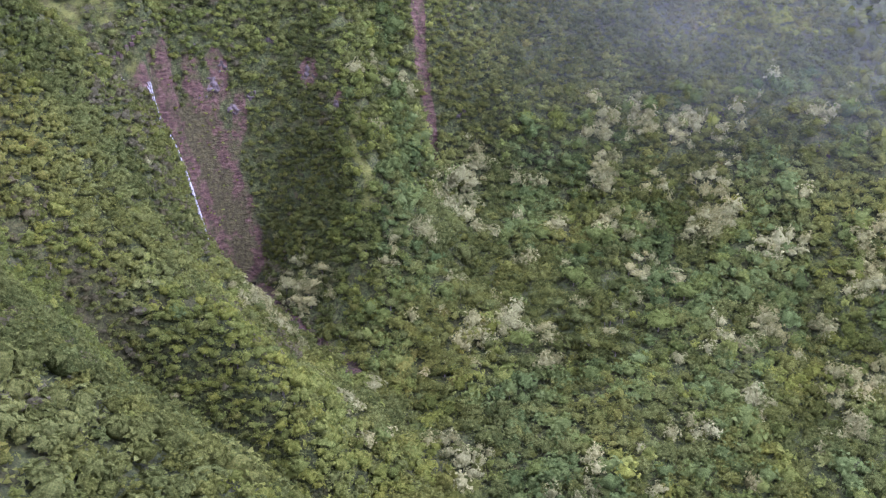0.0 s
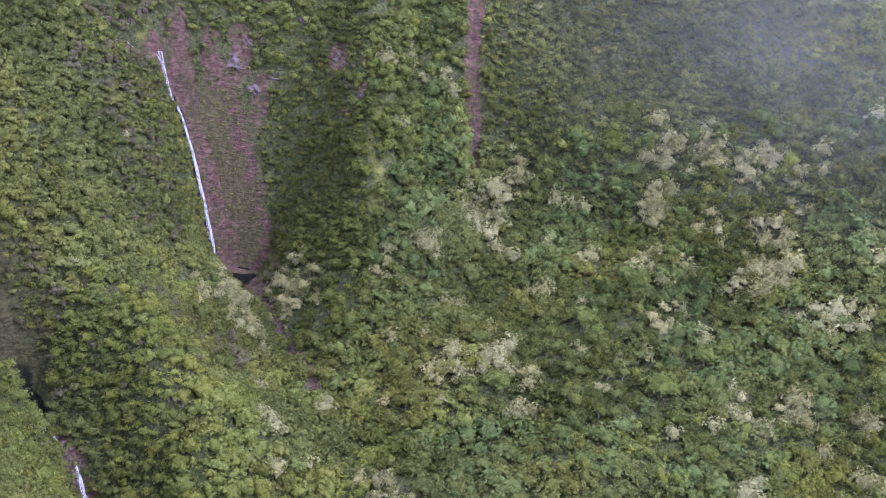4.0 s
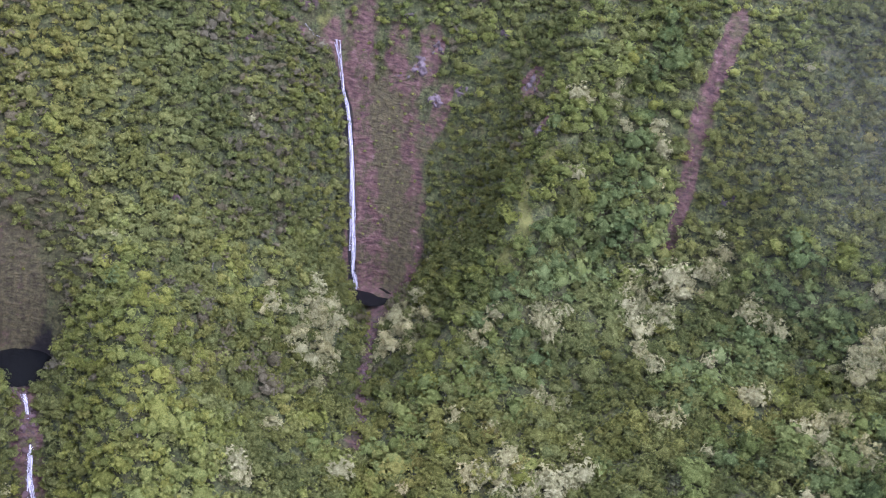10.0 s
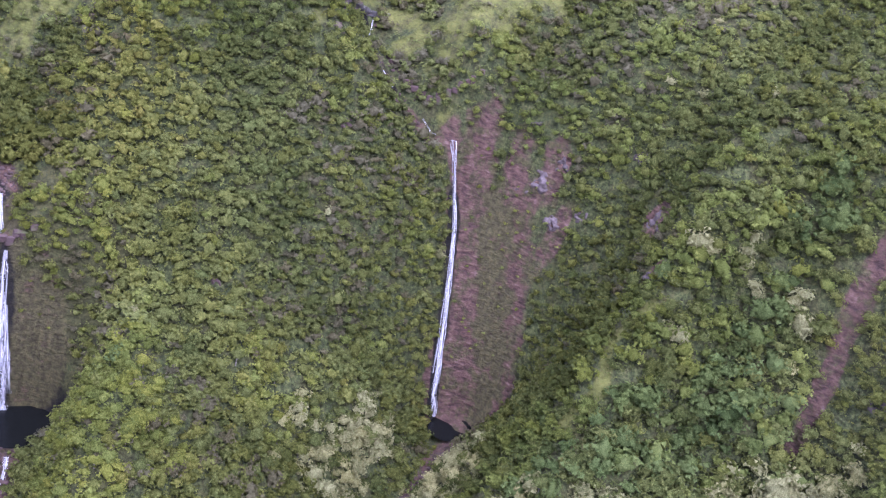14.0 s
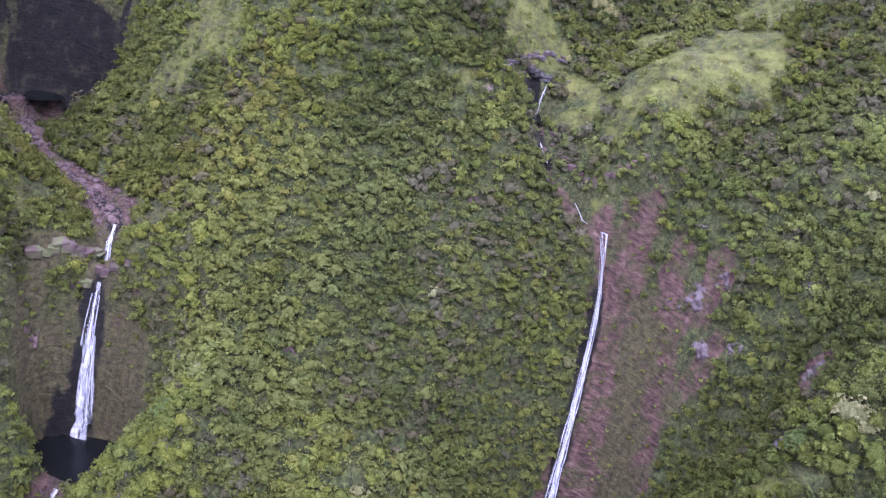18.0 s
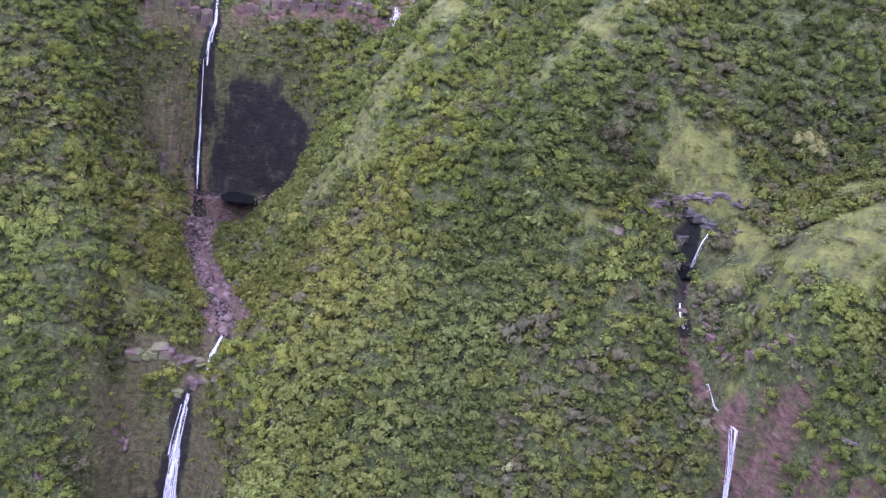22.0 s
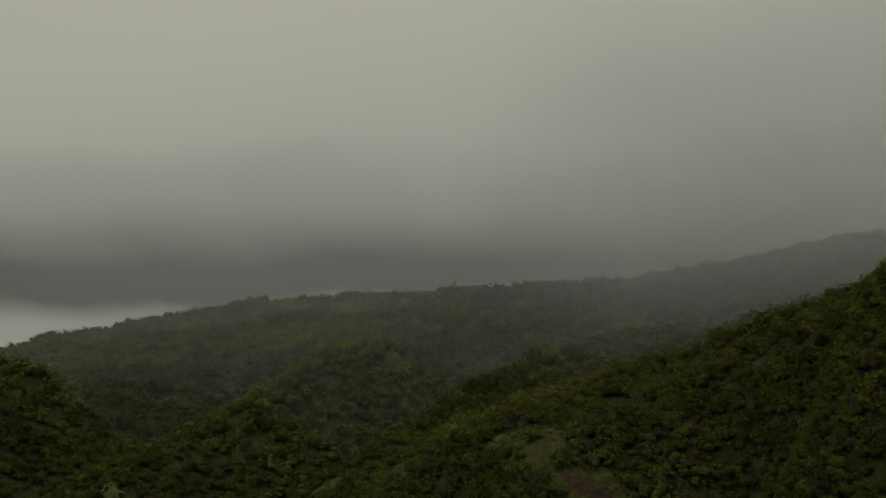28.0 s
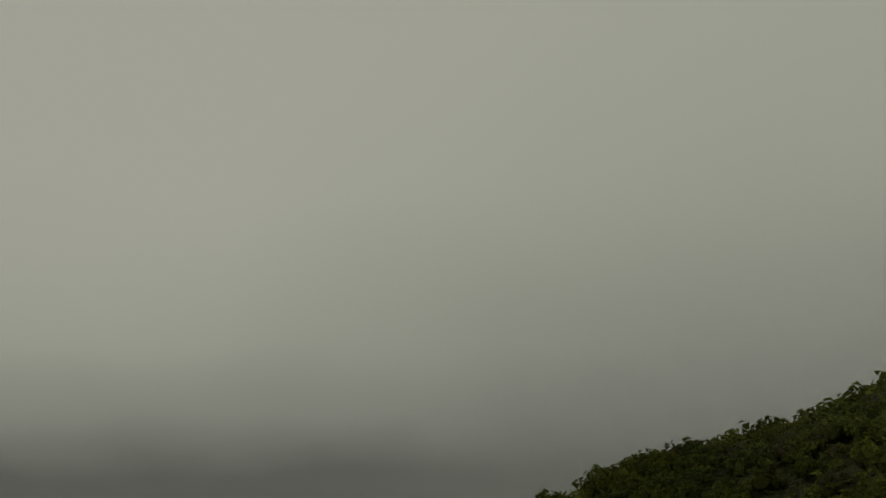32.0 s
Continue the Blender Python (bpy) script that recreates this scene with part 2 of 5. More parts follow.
def fall_material():
    """White water in strands, thin at the sides where the rock shows through."""
    m, n, l = material("white_water")
    out, dif, tra, clear, mx, mx2 = (n.new(k) for k in ("ShaderNodeOutputMaterial", "ShaderNodeBsdfDiffuse", "ShaderNodeBsdfTranslucent",
                                                        "ShaderNodeBsdfTransparent", "ShaderNodeMixShader", "ShaderNodeMixShader"))
    uv = n.new("ShaderNodeUVMap")
    mp = n.new("ShaderNodeMapping")
    mp.inputs["Scale"].default_value = (8.0, 0.13, 1)
    l.new(uv.outputs[0], mp.inputs[0])
    st = noise_node(n, l, mp.outputs[0], 1.0, 6, 0.6)
    sep = n.new("ShaderNodeSeparateXYZ")
    l.new(uv.outputs[0], sep.inputs[0])
    tent = n.new("ShaderNodeMath")
    tent.operation = "PINGPONG"
    tent.inputs[1].default_value = 0.5
    l.new(sep.outputs["X"], tent.inputs[0])
    add = n.new("ShaderNodeMath")
    add.operation = "MULTIPLY_ADD"
    add.inputs[1].default_value = 0.50
    l.new(tent.outputs[0], add.inputs[0])
    l.new(st.outputs[0], add.inputs[2])
    alpha = ramp(n, [(0.54, (0, 0, 0)), (0.84, (0.95, 0.95, 0.95))])
    l.new(add.outputs[0], alpha.inputs[0])
    mpf = n.new("ShaderNodeMapping")
    mpf.inputs["Scale"].default_value = (6.0, 0.45, 1)
    l.new(uv.outputs[0], mpf.inputs[0])
    foam = noise_node(n, l, mpf.outputs[0], 1.0, 5, 0.7)
    foamr = ramp(n, [(0.34, (0.34, 0.34, 0.40)), (0.58, (0.85, 0.86, 0.90))])
    l.new(foam.outputs[0], foamr.inputs[0])
    l.new(foamr.outputs[0], dif.inputs[0])
    l.new(foamr.outputs[0], tra.inputs[0])
    mx.inputs[0].default_value = 0.4
    l.new(dif.outputs[0], mx.inputs[1])
    l.new(tra.outputs[0], mx.inputs[2])
    l.new(alpha.outputs[0], mx2.inputs[0])
    l.new(clear.outputs[0], mx2.inputs[1])
    l.new(mx.outputs[0], mx2.inputs[2])
    l.new(mx2.outputs[0], out.inputs[0])
    return m


def pool_material():
    m, n, l = material("dark_pool_water")
    out, bsdf, geo = n.new("ShaderNodeOutputMaterial"), n.new("ShaderNodeBsdfPrincipled"), n.new("ShaderNodeNewGeometry")
    bsdf.inputs["Base Color"].default_value = (0.006, 0.007, 0.007, 1)
    bsdf.inputs["Roughness"].default_value = 0.12
    bsdf.inputs["Specular IOR Level"].default_value = 0.2
    w = noise_node(n, l, geo.outputs["Position"], 1.4, 4)
    bp = n.new("ShaderNodeBump")
    bp.inputs["Strength"].default_value, bp.inputs["Distance"].default_value = 0.35, 0.15
    l.new(w.outputs[0], bp.inputs["Height"])
    l.new(bp.outputs[0], bsdf.inputs["Normal"])
    l.new(bsdf.outputs[0], out.inputs[0])
    return m


def cloud_material(stops, colour=(0.9, 0.9, 0.9)):
    """Drifting cloud: clear below its base, thick above, ragged by noise."""
    m, n, l = material("cloud_vapour")
    out, dif, tra, clear, mx, mx2 = (n.new(k) for k in ("ShaderNodeOutputMaterial", "ShaderNodeBsdfDiffuse", "ShaderNodeBsdfTranslucent",
                                                        "ShaderNodeBsdfTransparent", "ShaderNodeMixShader", "ShaderNodeMixShader"))
    geo = n.new("ShaderNodeNewGeometry")
    sep = n.new("ShaderNodeSeparateXYZ")
    l.new(geo.outputs["Position"], sep.inputs[0])
    big = noise_node(n, l, geo.outputs["Position"], 0.007, 3, 0.5)
    uv = n.new("ShaderNodeUVMap")
    usep = n.new("ShaderNodeSeparateXYZ")
    l.new(uv.outputs[0], usep.inputs[0])
    lift = n.new("ShaderNodeMath")
    lift.operation = "MULTIPLY_ADD"
    lift.inputs[1].default_value = 0.14
    l.new(big.outputs[0], lift.inputs[0])
    l.new(usep.outputs["Y"], lift.inputs[2])
    rp = ramp(n, [(p, (v, v, v)) for p, v in stops])
    rp.color_ramp.interpolation = "EASE"
    l.new(lift.outputs[0], rp.inputs[0])
    dif.inputs[0].default_value, tra.inputs[0].default_value = (*colour, 1), (*colour, 1)
    mx.inputs[0].default_value = 0.5
    l.new(dif.outputs[0], mx.inputs[1])
    l.new(tra.outputs[0], mx.inputs[2])
    ends = n.new("ShaderNodeMath")
    ends.operation = "PINGPONG"
    ends.inputs[1].default_value = 0.5
    l.new(usep.outputs["X"], ends.inputs[0])
    endr = ramp(n, [(0.0, (0, 0, 0)), (0.22, (1, 1, 1))])
    endr.color_ramp.interpolation = "EASE"
    l.new(ends.outputs[0], endr.inputs[0])
    l.new(mix_colour(n, l, 1.0, rp.outputs[0], endr.outputs[0], "MULTIPLY"), mx2.inputs[0])
    l.new(clear.outputs[0], mx2.inputs[1])
    l.new(mx.outputs[0], mx2.inputs[2])
    l.new(mx2.outputs[0], out.inputs[0])
    return m


def mist_material():
    """Thin vapour, thicker where the sheet says so, ragged by noise."""
    m, n, l = material("mist_vapour")
    out, dif, tra, clear, mx, mx2 = (n.new(k) for k in ("ShaderNodeOutputMaterial", "ShaderNodeBsdfDiffuse", "ShaderNodeBsdfTranslucent",
                                                        "ShaderNodeBsdfTransparent", "ShaderNodeMixShader", "ShaderNodeMixShader"))
    geo, att = n.new("ShaderNodeNewGeometry"), n.new("ShaderNodeAttribute")
    att.attribute_name = "thick"
    wisps = noise_node(n, l, geo.outputs["Position"], 0.012, 4, 0.55)
    wr = ramp(n, [(0.3, (0.45, 0.45, 0.45)), (0.7, (1, 1, 1))])
    l.new(wisps.outputs[0], wr.inputs[0])
    for sh in (dif, tra):
        sh.inputs[0].default_value = (0.80, 0.84, 0.93, 1)
    mx.inputs[0].default_value = 0.5
    l.new(dif.outputs[0], mx.inputs[1])
    l.new(tra.outputs[0], mx.inputs[2])
    l.new(mix_colour(n, l, 1.0, att.outputs["Color"], wr.outputs[0], "MULTIPLY"), mx2.inputs[0])
    l.new(clear.outputs[0], mx2.inputs[1])
    l.new(mx.outputs[0], mx2.inputs[2])
    l.new(mx2.outputs[0], out.inputs[0])
    return m


def bark_material():
    m, n, l = material("grey_bark")
    out, bsdf, geo = n.new("ShaderNodeOutputMaterial"), n.new("ShaderNodeBsdfPrincipled"), n.new("ShaderNodeNewGeometry")
    no = noise_node(n, l, geo.outputs["Position"], 2.5, 6)
    rp = ramp(n, [(0.3, (0.07, 0.055, 0.045)), (0.7, (0.22, 0.20, 0.18))])
    l.new(no.outputs[0], rp.inputs[0])
    l.new(rp.outputs[0], bsdf.inputs["Base Color"])
    bsdf.inputs["Roughness"].default_value = 0.9
    l.new(bsdf.outputs[0], out.inputs[0])
    return m


GROUND = ground_material()
HAZE = cloud_material([(0.10, 0.01), (0.30, 0.03), (0.55, 0.085), (0.75, 0.12), (1.0, 0.01)], (0.80, 0.84, 0.93))
LEAF_DARK = leaf_material("forest_leaf", (0.026, 0.034, 0.011), (0.108, 0.122, 0.037), (0.260, 0.275, 0.092))
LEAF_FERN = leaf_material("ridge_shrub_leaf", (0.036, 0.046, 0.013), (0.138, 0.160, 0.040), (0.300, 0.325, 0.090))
LEAF_PALE = leaf_material("silvery_leaf", (0.085, 0.090, 0.034), (0.25, 0.248, 0.112), (0.47, 0.455, 0.235), vary=0.4)
# dry twigs' own grey-brown, greyed partly in place of haze
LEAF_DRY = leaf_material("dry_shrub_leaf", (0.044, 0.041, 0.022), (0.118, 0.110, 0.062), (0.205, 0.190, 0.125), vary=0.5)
LEAF_HAU = leaf_material("broad_green_leaf", (0.034, 0.050, 0.017), (0.112, 0.145, 0.048), (0.230, 0.275, 0.100))
ROCK = rock_material("bedded_red_lava", [(0.28, (0.016, 0.011, 0.010)), (0.45, (0.054, 0.032, 0.029)), (0.6, (0.090, 0.056, 0.050)), (0.8, (0.165, 0.118, 0.110))],
                     moss=(0.075, 0.085, 0.028), moss_level=0.49)
ROCK_PALE = rock_material("pale_grey_lava", [(0.3, (0.024, 0.018, 0.017)), (0.5, (0.066, 0.050, 0.048)), (0.75, (0.135, 0.113, 0.112))], scale=0.7, streak=0.6)
# near-black lava with the shade of the pool recess in its colour
ROCK_DARK = rock_material("shaded_black_lava", [(0.3, (0.010, 0.009, 0.009)), (0.55, (0.028, 0.024, 0.022)), (0.8, (0.07, 0.06, 0.05))], scale=0.4, rough=0.5,
                          moss=(0.045, 0.055, 0.018), moss_level=0.6)
BOULDER = rock_material("stream_boulder", [(0.3, (0.020, 0.013, 0.012)), (0.5, (0.064, 0.039, 0.034)), (0.75, (0.145, 0.10, 0.09))], scale=0.6, streak=1)
WATER, POOL, CLOUD, MIST, BARK = fall_material(), pool_material(), cloud_material([(0.12, 0.01), (0.36, 0.21), (0.60, 0.12), (0.95, 0.01)]), mist_material(), bark_material()


# ---------------------------------------------------------------- the lie of the land
# Ridges, streams and shoulders of the valley head, in metres; the ground is stretched between them.
RIDGES = {
    "main": [(-98, 352, -26), (-122, 372, 0), (-140, 384, 24), (-166, 384, 60), (-186, 396, 86), (-208, 410, 111), (-234, 420, 133),
             (-282, 420, 149), (-330, 412, 158), (-400, 424, 175), (-560, 450, 194), (-820, 520, 225)],
    "third": [(-330, 412, 158), (-322, 450, 168), (-312, 472, 171), (-297, 487, 161), (-274, 500, 136), (-252, 505, 119)],
    "fork": [(-186, 384, 82), (-226, 350, 98), (-264, 358, 121), (-300, 370, 139), (-340, 386, 154), (-440, 384, 176), (-600, 400, 200)],
    "toe": [(-98, 352, -26), (-80, 351, -20), (-60, 336, -42), (-44, 326, -62)],
    "middle": [(-276, 272, 97), (-300, 256, 127), (-360, 240, 142), (-463, 228, 160), (-560, 215, 185), (-760, 180, 225)],
    "south": [(-70, 286, -50), (-88, 280, -24), (-106, 278, 6), (-128, 274, 32), (-160, 258, 58), (-196, 240, 82),
              (-244, 202, 112), (-285, 140, 134), (-355, 120, 165), (-480, 60, 190)],
    "near": [(-8, 150, 24), (-24, 140, 47), (-46, 140, 60), (-80, 142, 76), (-130, 146, 95), (-200, 130, 120)],
    "east_spur": [(-10, 455, -48), (-26, 480, -18), (-44, 490, -12), (-47, 512, 20), (-58, 543, 62), (-90, 565, 92), (-100, 600, 108)],
    "knoll": [(-150, 492, 78), (-175, 495, 94), (-200, 522, 103), (-230, 545, 128), (-262, 556, 172), (-292, 562, 207), (-340, 575, 222), (-440, 590, 224), (-620, 600, 226)],
    "north_hill": [(-292, 562, 207), (-304, 601, 224), (-330, 650, 236), (-360, 720, 246)],
    "north_wall": [(-2, 584, 50), (47, 600, 50), (98, 603, 57), (143, 576, 38), (196, 534, 22), (260, 500, 10)],
    "plateau": [(-88, 592, 103), (-40, 625, 104), (40, 660, 108), (140, 680, 104), (260, 640, 90)],
    "skyline": [(-944, -605, 198), (-1080, -450, 245), (-1230, -300, 276), (-1410, 50, 284), (-1470, 300, 300), (-1450, 620, 380)],
}
STREAMS = {
    "first": [(-238, 262, 17), (-222, 274, 16), (-200, 285, 15), (-178, 307, 13.5), (-164, 324, 11.5), (-157, 326, 10)],
    "first_step": [(-149, 326, 0), (-140, 326.5, 2)],
    "first_pool": [(-124, 325, -56), (-112, 327, -57), (-103, 326, -57)],
    "first_low": [(-97, 325, -61), (-88, 321, -65)],
    "first_out": [(-79, 318, -84), (-60, 310, -90), (-20, 300, -96), (40, 280, -104)],
    "second_top": [(-300, 530, 138), (-262, 506, 113), (-232, 490, 94), (-206, 470, 79), (-196, 463, 74)],
    "second_mid": [(-186, 461, 64), (-173, 461, 62), (-165, 467, 52), (-154, 478, 43), (-143, 487, 25)],
    "second_low": [(-113, 485, -63), (-100, 488, -62), (-82, 468, -65), (-64, 446, -67), (-34, 416, -73), (0, 392, -78), (40, 362, -84), (90, 320, -95)],
    "left_upper": [(-262, 249, 94), (-300, 226, 102), (-360, 205, 110), (-480, 170, 128), (-640, 120, 150)],
    "left_bench": [(-240, 258, 70), (-249, 254, 75)],
    "right_upper": [(-303, 309, 94), (-350, 308, 102), (-440, 298, 118), (-600, 310, 142), (-760, 320, 170)],
    "right_foot": [(-292, 314, 78), (-276, 304, 73)],
    "fork_gully": [(-312, 394, 143), (-280, 392, 130), (-250, 388, 113), (-222, 378, 95), (-206, 371, 84)],
    "basin": [(-302, 446, 152), (-268, 449, 127), (-242, 458, 111), (-222, 470, 96)],
    "bare": [(-7, 552, -16), (-12, 566, 20), (-20, 574, 50), (-24, 592, 84)],
}
SHOULDERS = {
    "fall_one_rim": [(-134, 300, 2), (-141, 314, 6), (-140, 336, 8), (-137, 352, 8)],
    "fall_one_foot": [(-113, 306, -40), (-127, 314, -52), (-129, 333, -54), (-117, 346, -46)],
    "south_face": [(-103, 309, -22), (-126, 302, 11), (-136, 289, 38), (-194, 257, 44), (-198, 246, 64)],
    "gorge_side": [(-175, 342, 32), (-187, 338, 33), (-199, 328, 41), (-207, 313, 21), (-222, 298, 18), (-238, 292, 20)],
    "ledge": [(-194, 356, 66), (-200, 358, 74)],
    "face_low": [(-116, 408, -12), (-103, 425, -27), (-95, 436, -38), (-90, 402, -36), (-66, 378, -50), (-44, 382, -62)],
    "face_mid": [(-139, 366, 14), (-152, 388, 42), (-144, 428, 33), (-132, 452, 12), (-130, 472, 2)],
    "face_top": [(-169, 431, 71), (-158, 452, 58), (-183, 414, 90), (-178, 448, 76), (-198, 443, 99)],
    "fall_two_rim": [(-137, 480, 16), (-143, 490, 27), (-136, 500, 32), (-118, 515, 43), (-100, 530, 56), (-84, 528, 34)],
    "fall_two_foot": [(-114, 476, -56), (-115, 486, -61), (-106, 497, -58), (-94, 503, -52), (-76, 494, -34)],
    "knoll_side": [(-160, 499, 81), (-143, 516, 68), (-108, 537, 67), (-112, 549, 93), (-148, 484, 52)],
    "white_tree": [(-224, 481, 93), (-251, 497, 119), (-231, 500, 103), (-221, 468, 98), (-264, 460, 133)],
    "floor": [(10, 428, -58), (12, 471, -49), (78, 392, -62), (124, 375, -72), (173, 445, -51), (95, 463, -43), (40, 419, -62)],
    "rise": [(126, 503, -24), (72, 546, -13), (3, 555, -11), (-16, 536, -8), (-24, 527, -9), (-3, 539, -22), (49, 559, 14), (91, 579, 29)],
    "hall_rim": [(-222, 240, 62), (-238, 247, 68), (-248, 251, 70), (-260, 264, 72), (-266, 280, 72), (-264, 296, 72), (-253, 307, 72)],
    "hall_foot": [(-226, 248, 26), (-240, 254, 19), (-253, 265, 18), (-258, 280, 18), (-255, 293, 19), (-246, 299, 21)],
    "band_top": [(-236, 234, 96), (-262, 251, 96), (-276, 270, 97), (-288, 292, 96), (-302, 310, 97)],
    "band_foot": [(-232, 240, 84), (-256, 254, 80), (-268, 272, 84), (-280, 294, 85), (-292, 314, 80)],
    "left_hills": [(-355, 153, 136), (-375, 170, 127), (-300, 190, 112)],
    "rim_far": [(-1900, -900, 150), (-2200, 300, 330), (-1700, 1300, 480), (0, 1900, 320), (1400, 1500, 120), (2000, 0, -180), (900, -1300, -120), (-700, -1500, 60)],
    "low_ground": [(300, 200, -112), (600, 0, -140), (200, -250, -80), (-200, -200, 60), (-500, -250, 130), (400, 450, -40), (500, 700, 60), (200, 900, 190), (-300, 900, 260)],
}


def along(points, step):
    """Points every few metres along a line."""
    out = []
    p = np.array(points, float)
    for a, b in zip(p[:-1], p[1:]):
        n = max(1, int(math.hypot(*(b - a)[:2]) / step))
        out += [a + (b - a) * k / n for k in range(n)]
    out.append(p[-1])
    return np.array(out)


def stretch():
    parts = []
    for lines in (RIDGES, STREAMS, SHOULDERS):
        for name, pts in lines.items():
            if name in ("rim_far", "low_ground", "floor", "left_hills", "white_tree"):
                parts.append(np.array(pts, float))
            else:
                parts.append(along(pts, 60 if name == "skyline" else 11))
    p = np.vstack(parts)
    keep = [0]
    for i in range(1, len(p)):
        if np.min(np.hypot(*(p[keep, :2] - p[i, :2]).T)) > 2.4:
            keep.append(i)
    p = p[keep]
    n = len(p)
    r = np.hypot(p[:, None, 0] - p[None, :, 0], p[:, None, 1] - p[None, :, 1])
    a = np.zeros((n + 3, n + 3))
    a[:n, :n] = -r - 0.6 * np.eye(n)
    a[:n, n], a[:n, n + 1:], a[n, :n], a[n + 1:, :n] = 1, p[:, :2] / 500, 1, p[:, :2].T / 500
    w = np.linalg.solve(a, np.concatenate([p[:, 2], np.zeros(3)]))
    return p[:, :2], w


NET, WEIGHT = stretch()


def hash2(ix, iy, seed):
    h = np.sin(ix * 127.1 + iy * 311.7 + seed * 74.7) * 43758.5453
    return h - np.floor(h)


def value_noise(x, y, size, seed=0):
    """Smooth noise from -1 to 1 with lumps of that size."""
    u, v = x / size, y / size
    i, j = np.floor(u), np.floor(v)
    f, g = u - i, v - j
    f, g = f * f * (3 - 2 * f), g * g * (3 - 2 * g)
    a, b = hash2(i, j, seed), hash2(i + 1, j, seed)
    c, d = hash2(i, j + 1, seed), hash2(i + 1, j + 1, seed)
    return 2 * (a + (b - a) * f + (c - a) * g + (a - b - c + d) * f * g) - 1


def near_line(x, y, points):
    """Distance in plan to a line of points."""
    p = np.array(points, float)[:, :2]
    best = np.full(np.shape(x), 1e9)
    for a, b in zip(p[:-1], p[1:]):
        d = b - a
        t = np.clip(((x - a[0]) * d[0] + (y - a[1]) * d[1]) / (d @ d), 0, 1)
        best = np.minimum(best, np.hypot(x - a[0] - t * d[0], y - a[1] - t * d[1]))
    return best


POOLS = [(-119.5, 327, -57, 10, 15), (-104, 489, -63.5, 8, 9), (-245, 270, 16.2, 9, 13), (-187, 458, 62.6, 5, 5)]


# how far the ribs of the slopes keep from the streams, on a grid of 5 m
CALM = np.full((180, 220), 1e9)
for pts in STREAMS.values():
    CALM = np.minimum(CALM, near_line(*np.meshgrid(-700 + 5.0 * np.arange(220), -100 + 5.0 * np.arange(180)), pts))
CALM = np.clip((CALM - 14) / 22, 0, 1)


def height(x, y, rough=True):
    x, y = np.asarray(x, float), np.asarray(y, float)
    shape = x.shape
    x, y = x.ravel(), y.ravel()
    z = np.empty_like(x)
    for k in range(0, len(x), 20000):
        s = slice(k, k + 20000)
        r = np.hypot(x[s, None] - NET[None, :, 0], y[s, None] - NET[None, :, 1])
        z[s] = -r @ WEIGHT[:-3] + WEIGHT[-3] + (x[s] * WEIGHT[-2] + y[s] * WEIGHT[-1]) / 500
    for cx, cy, pz, rx, ry in POOLS:
        f = np.clip((1.45 - np.hypot((x - cx) / rx, (y - cy) / ry)) / 0.45, 0, 1)
        z = z + f * f * (3 - 2 * f) * (np.minimum(z, pz) - z)
    # slots that the water has cut
    for name, deep, half in (("second_mid", 3.2, 4.2), ("bare", 3.0, 5.5), ("first_step", 2.0, 4.0)):
        z = z - deep * np.clip(1.0 - near_line(x, y, STREAMS[name]) / half, 0, 1)
    if rough:
        far = np.clip((np.hypot(x + 100, y - 400) - 230) / 250, 0, 1)
        u, v = np.clip((x + 700) / 5, 0, 218.99), np.clip((y + 100) / 5, 0, 178.99)
        i, j = u.astype(int), v.astype(int)
        u, v = u - i, v - j
        calm = (CALM[j, i] * (1 - u) + CALM[j, i + 1] * u) * (1 - v) + (CALM[j + 1, i] * (1 - u) + CALM[j + 1, i + 1] * u) * v
        z += calm * (1 - far) * (4.0 * (0.45 - np.abs(value_noise(x + 0.5 * y, y, 37, 13))) + 2.4 * (0.45 - np.abs(value_noise(x, y - 0.4 * x, 19, 15))))
        z += 1.4 * value_noise(x, y, 17, 3) + 0.6 * value_noise(x, y, 7, 5)
        z += far * (8 * (0.5 - np.abs(value_noise(x, y, 95, 7))) + 8 * (0.5 - np.abs(value_noise(x, y, 41, 9))))
    return z.reshape(shape)


# ---------------------------------------------------------------- helpers for building
def sheet(name, verts, tris, mat, smooth=False, tint=None):
    """A mesh object from arrays of corners and triangles."""
    me = bpy.data.meshes.new(name)
    verts, tris = np.ascontiguousarray(verts, np.float32), np.ascontiguousarray(tris, np.int32)
    me.vertices.add(len(verts))
    me.vertices.foreach_set("co", verts.ravel())
    k = tris.shape[1]
    me.loops.add(tris.size)
    me.loops.foreach_set("vertex_index", tris.ravel())
    me.polygons.add(len(tris))
    me.polygons.foreach_set("loop_start", np.arange(0, tris.size, k, dtype=np.int32))
    if smooth:
        me.polygons.foreach_set("use_smooth", np.ones(len(tris), bool))
    me.update(calc_edges=True)
    me.materials.append(mat)
    return new(name, me)


def part(name, bm, mat, parent, label=""):
    me = bpy.data.meshes.new(name)
    bm.to_mesh(me)
    bm.free()
    me.materials.append(mat)
    ob = new(name, me)
    ob.parent = parent
    if label:
        tagged(ob, label)
    return ob


# ---------------------------------------------------------------- the ground: one sheet to the horizon
def steps(lo, hi, fine, reach_lo, reach_hi):
    core = list(np.arange(lo, hi + 0.01, fine))
    for sign, end in ((1, reach_hi), (-1, reach_lo)):
        s, v, ext = fine, (core[-1] if sign > 0 else core[0]), []
        while (v < end) if sign > 0 else (v > end):
            s = min(s * 1.10, 160)
            v += sign * s
            ext.append(v)
        core = core + ext if sign > 0 else ext[::-1] + core
    return np.array(core)


GX, GY = steps(-345, 215, 2.3, -4800, 4800), steps(110, 625, 2.3, -4800, 4800)
MX, MY = np.meshgrid(GX, GY)
MZ = height(MX, MY)
